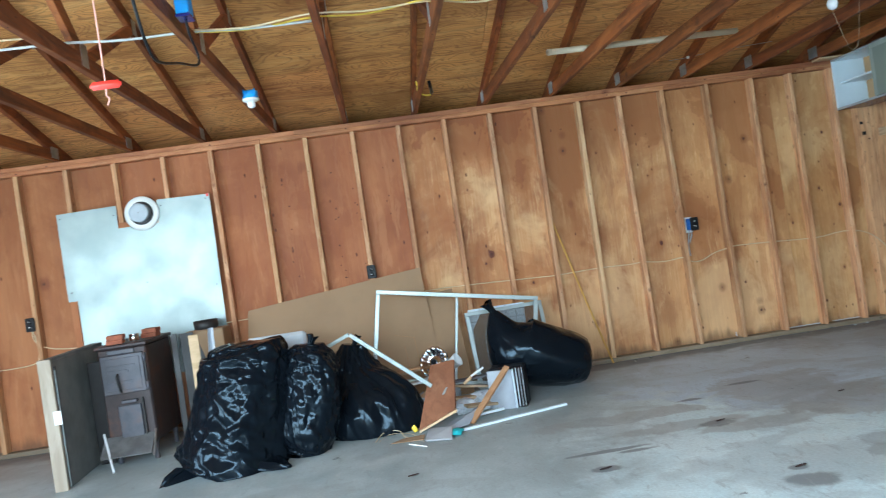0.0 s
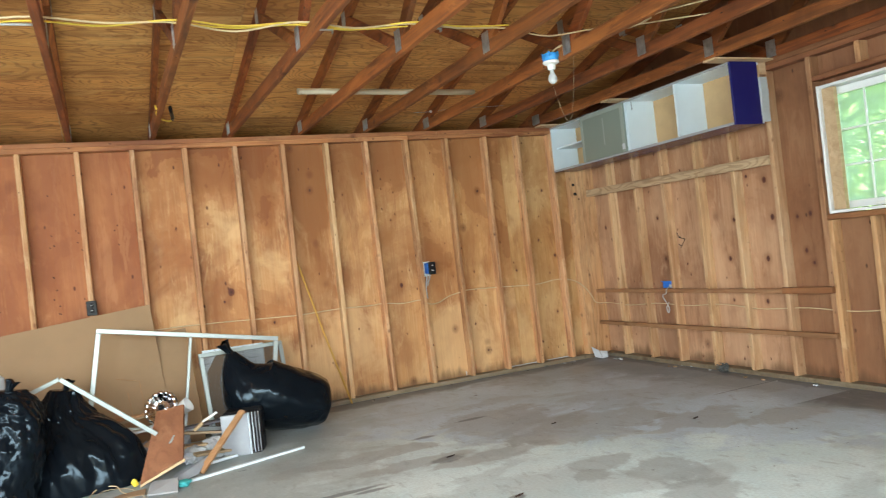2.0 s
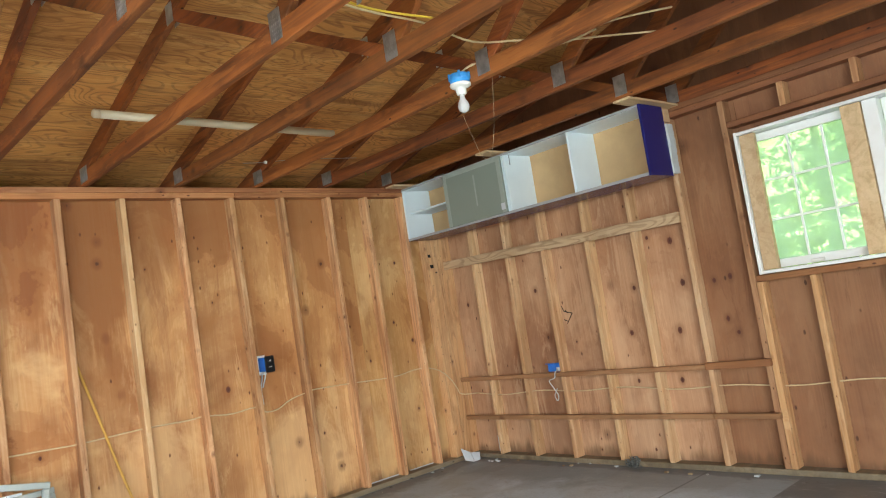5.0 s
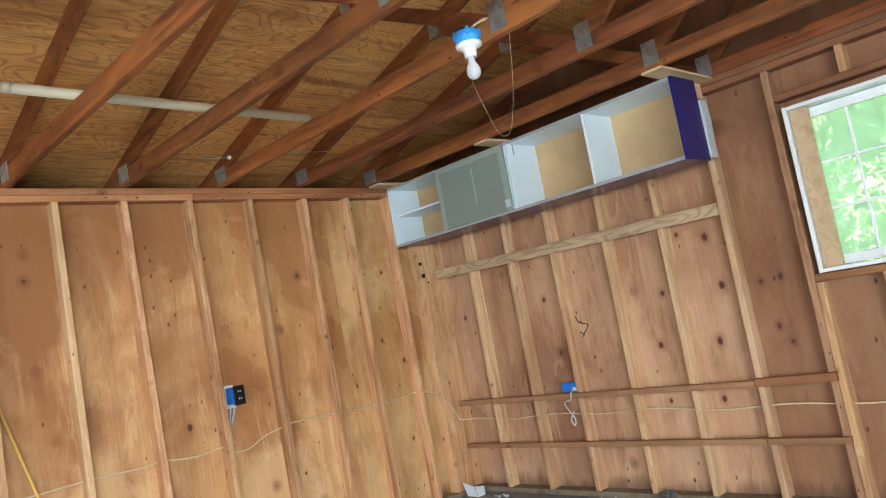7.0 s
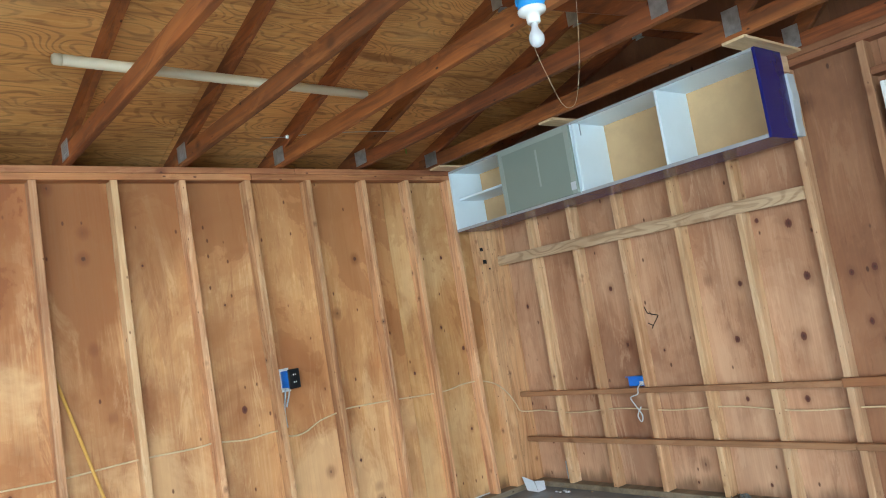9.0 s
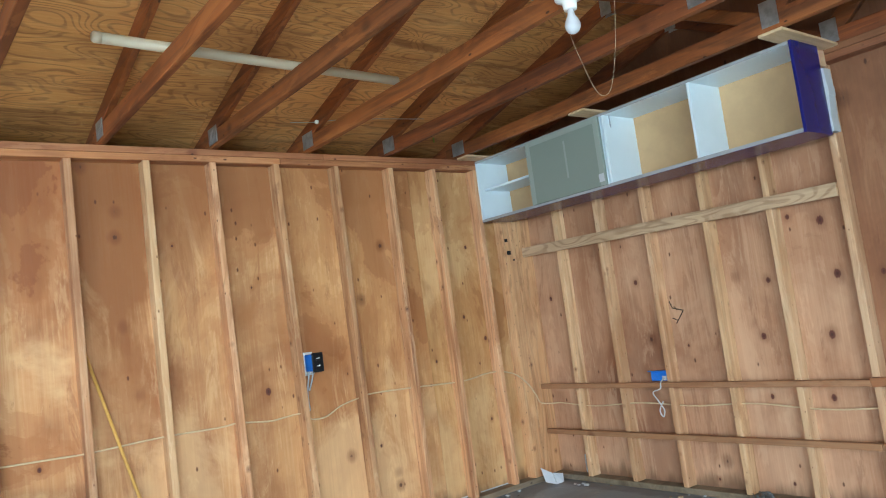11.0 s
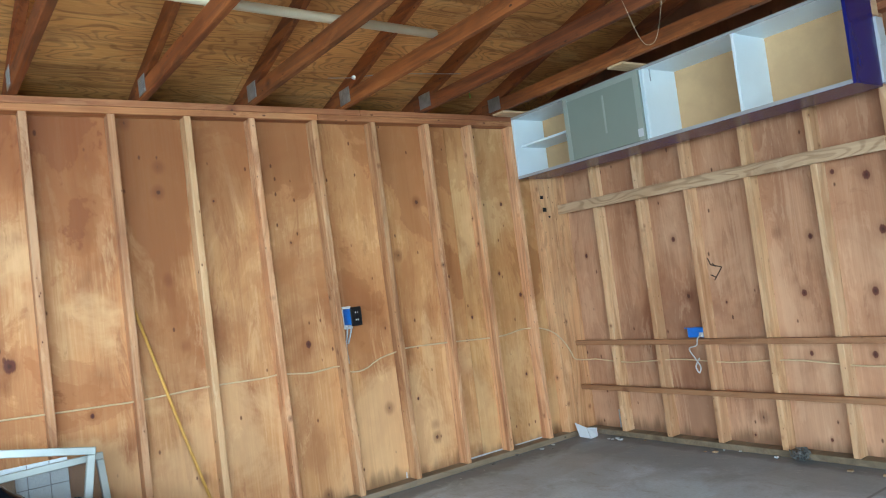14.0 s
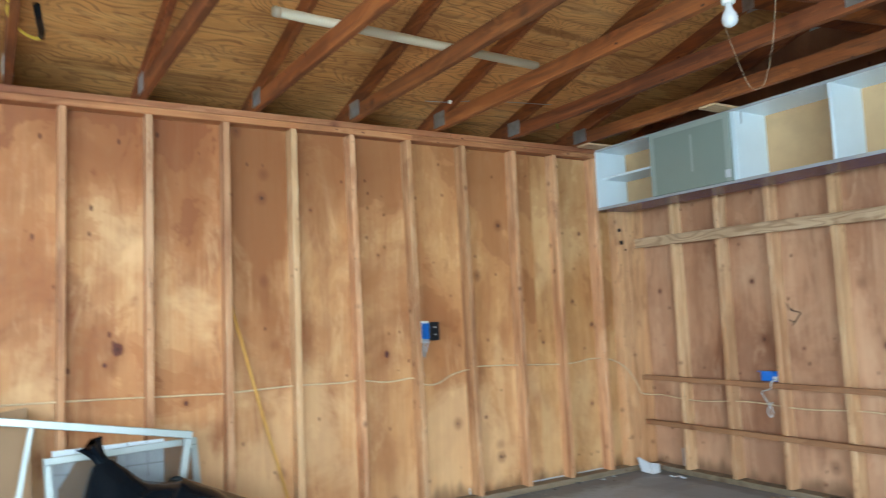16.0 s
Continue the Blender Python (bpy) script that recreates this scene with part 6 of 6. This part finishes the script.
b = thing("white_cup", "white round cup lying on the heap", "cup", (0.35, 5.12, 0.3))
turned("cup", [(0.001, -0.05), (0.035, -0.05), (0.05, 0.045), (0.052, 0.05), (0.048, 0.05), (0.034, -0.04), (0.001, -0.04)], M["white_paint"], b, (0.325, 5.09, 0.355), 60, 0, 62)
b = thing("putty_knife", "white-handled scraper lying across the heap", "tool", (0.4, 4.95, 0.2))
stick("blade", (0.43, 4.92, 0.265), (0.53, 4.92, 0.315), 0.016, 0.012, M["porcelain"], b, up=(0, 1, 0))
stick("handle", (0.37, 4.92, 0.215), (0.432, 4.92, 0.262), 0.022, 0.03, M["pine"], b, 0.006, up=(0, 1, 0))
heap = random.Random(21)
spec = [(0.42, 5.05, 0.17, 0.5, -4, 8, "scrap"), (0.45, 4.98, 0.10, 0.46, 5, 4, "scrap"), (0.38, 5.12, 0.05, 0.6, 12, 2, "scrap"), (-0.02, 5.22, 0.33, 0.4, -12, -6, "orange_wood"), (-0.05, 5.28, 0.30, 0.44, -8, -8, "scrap"),
        (0.0, 5.18, 0.23, 0.45, -14, -10, "white_paint"), (0.50, 4.86, 0.06, 0.32, 20, 6, "scrap"), (0.46, 5.06, 0.225, 0.4, -2, -3, "cast_iron"), (0.02, 4.98, 0.13, 0.26, 40, -20, "pine"), (0.48, 4.72, 0.03, 0.3, 30, 3, "melamine"), (-0.02, 4.96, 0.18, 0.2, -30, 18, "foam"), (0.30, 5.25, 0.12, 0.6, 70, 3, "scrap")]
for x, y, z, n, rz, tilt, mt in spec:
    b = thing("scrap_board", "short wooden offcut in the scrap heap" if mt in ("scrap", "orange_wood", "pine") else "short painted offcut in the scrap heap", "board", (x, y, 0.0), group="scrap heap")
    slab("offcut", (-n / 2, n / 2, -0.03, 0.03, -0.009, 0.009), M[mt], b, 0.003, "", pose(x, y, z, heap.uniform(-12, 12), tilt, rz))
for x, y, z, s in ((0.1, 5.02, 0.06, 0.12), (0.36, 4.92, 0.05, 0.1), (0.22, 5.15, 0.12, 0.16), (0.5, 5.02, 0.05, 0.12), (0.02, 5.1, 0.07, 0.12)):
    b = thing("crumpled_paper", "crumpled grey-white paper in the scrap heap", "paper", (x, y, 0.0), group="scrap heap")
    bm = bmesh.new()
    bmesh.ops.create_icosphere(bm, subdivisions=3, radius=s)
    for v in bm.verts:
        k = 0.75 + 0.4 * abs(noise.noise(v.co * 22 + Vector((x * 50, 0, 0)))) + 0.2 * noise.noise(v.co * 50)
        v.co = Vector((x, y, z)) + Vector((v.co.x * k, v.co.y * k, v.co.z * k * 0.8))
        v.co.z = max(v.co.z, 0.002)
    put("wad", bm, M["paper"] if x > 0.3 else M["grey_steel"], b)
b = thing("teal_cloth", "crumpled teal cloth on the floor", "cloth", (0.235, 4.36, 0.0))
bm = bmesh.new()
bmesh.ops.create_icosphere(bm, subdivisions=3, radius=0.045)
for v in bm.verts:
    k = 0.7 + 0.6 * abs(noise.noise(v.co * 30))
    v.co = Vector((0.235 + v.co.x * k * 1.2, 4.36 + v.co.y * k, 0.022 + v.co.z * k * 0.6))
    v.co.z = max(v.co.z, 0.002)
put("cloth", bm, M["teal"], b, smooth=True)
b = thing("yellow_clip", "small yellow plastic clip on the floor", "clip", (-0.03, 4.58, 0.0))
bm = bmesh.new()
bmesh.ops.create_icosphere(bm, subdivisions=2, radius=0.026)
for v in bm.verts:
    k = 0.8 + 0.5 * noise.noise(v.co * 40)
    v.co = Vector((-0.03 + v.co.x * k, 4.58 + v.co.y * k * 0.7, 0.032 + v.co.z * k * 1.2))
    v.co.z = max(v.co.z, 0.002)
put("clip", bm, M["yellow"], b)
b = thing("grey_tile", "grey foam tile lying at the edge of the heap", "tile", (0.1, 4.3, 0.0))
board("tile", [(0.03, 4.30, 0.003), (0.20, 4.24, 0.003), (0.215, 4.37, 0.05), (0.06, 4.46, 0.035)], 0.012, M["grey_edge"], b, 0.003)
b = thing("cardboard_scrap", "torn flat cardboard scrap on the floor", "cardboard", (-0.09, 4.4, 0.0))
board("scrap", [(-0.20, 4.38, 0.003), (0.02, 4.36, 0.003), (0.03, 4.45, 0.012), (-0.12, 4.46, 0.004)], 0.004, M["card"], b, 0)
b = thing("wire_offcut", "thin pink and white wire offcuts on the floor", "wire", (-0.2, 4.55, 0.0))
hose("wire", [(-0.30, 4.50, 0.004), (-0.24, 4.62, 0.03), (-0.14, 4.60, 0.03), (-0.10, 4.50, 0.006), (-0.02, 4.40, 0.004)], 0.003, M["cable"], b)
hose("wire", [(-0.28, 4.48, 0.004), (-0.20, 4.58, 0.02), (-0.06, 4.55, 0.008), (0.02, 4.30, 0.004)], 0.0015, M["cable"], b)
stick("rod", (-0.08, 4.30, 0.006), (0.03, 4.18, 0.006), 0.008, 0.008, M["porcelain"], b)
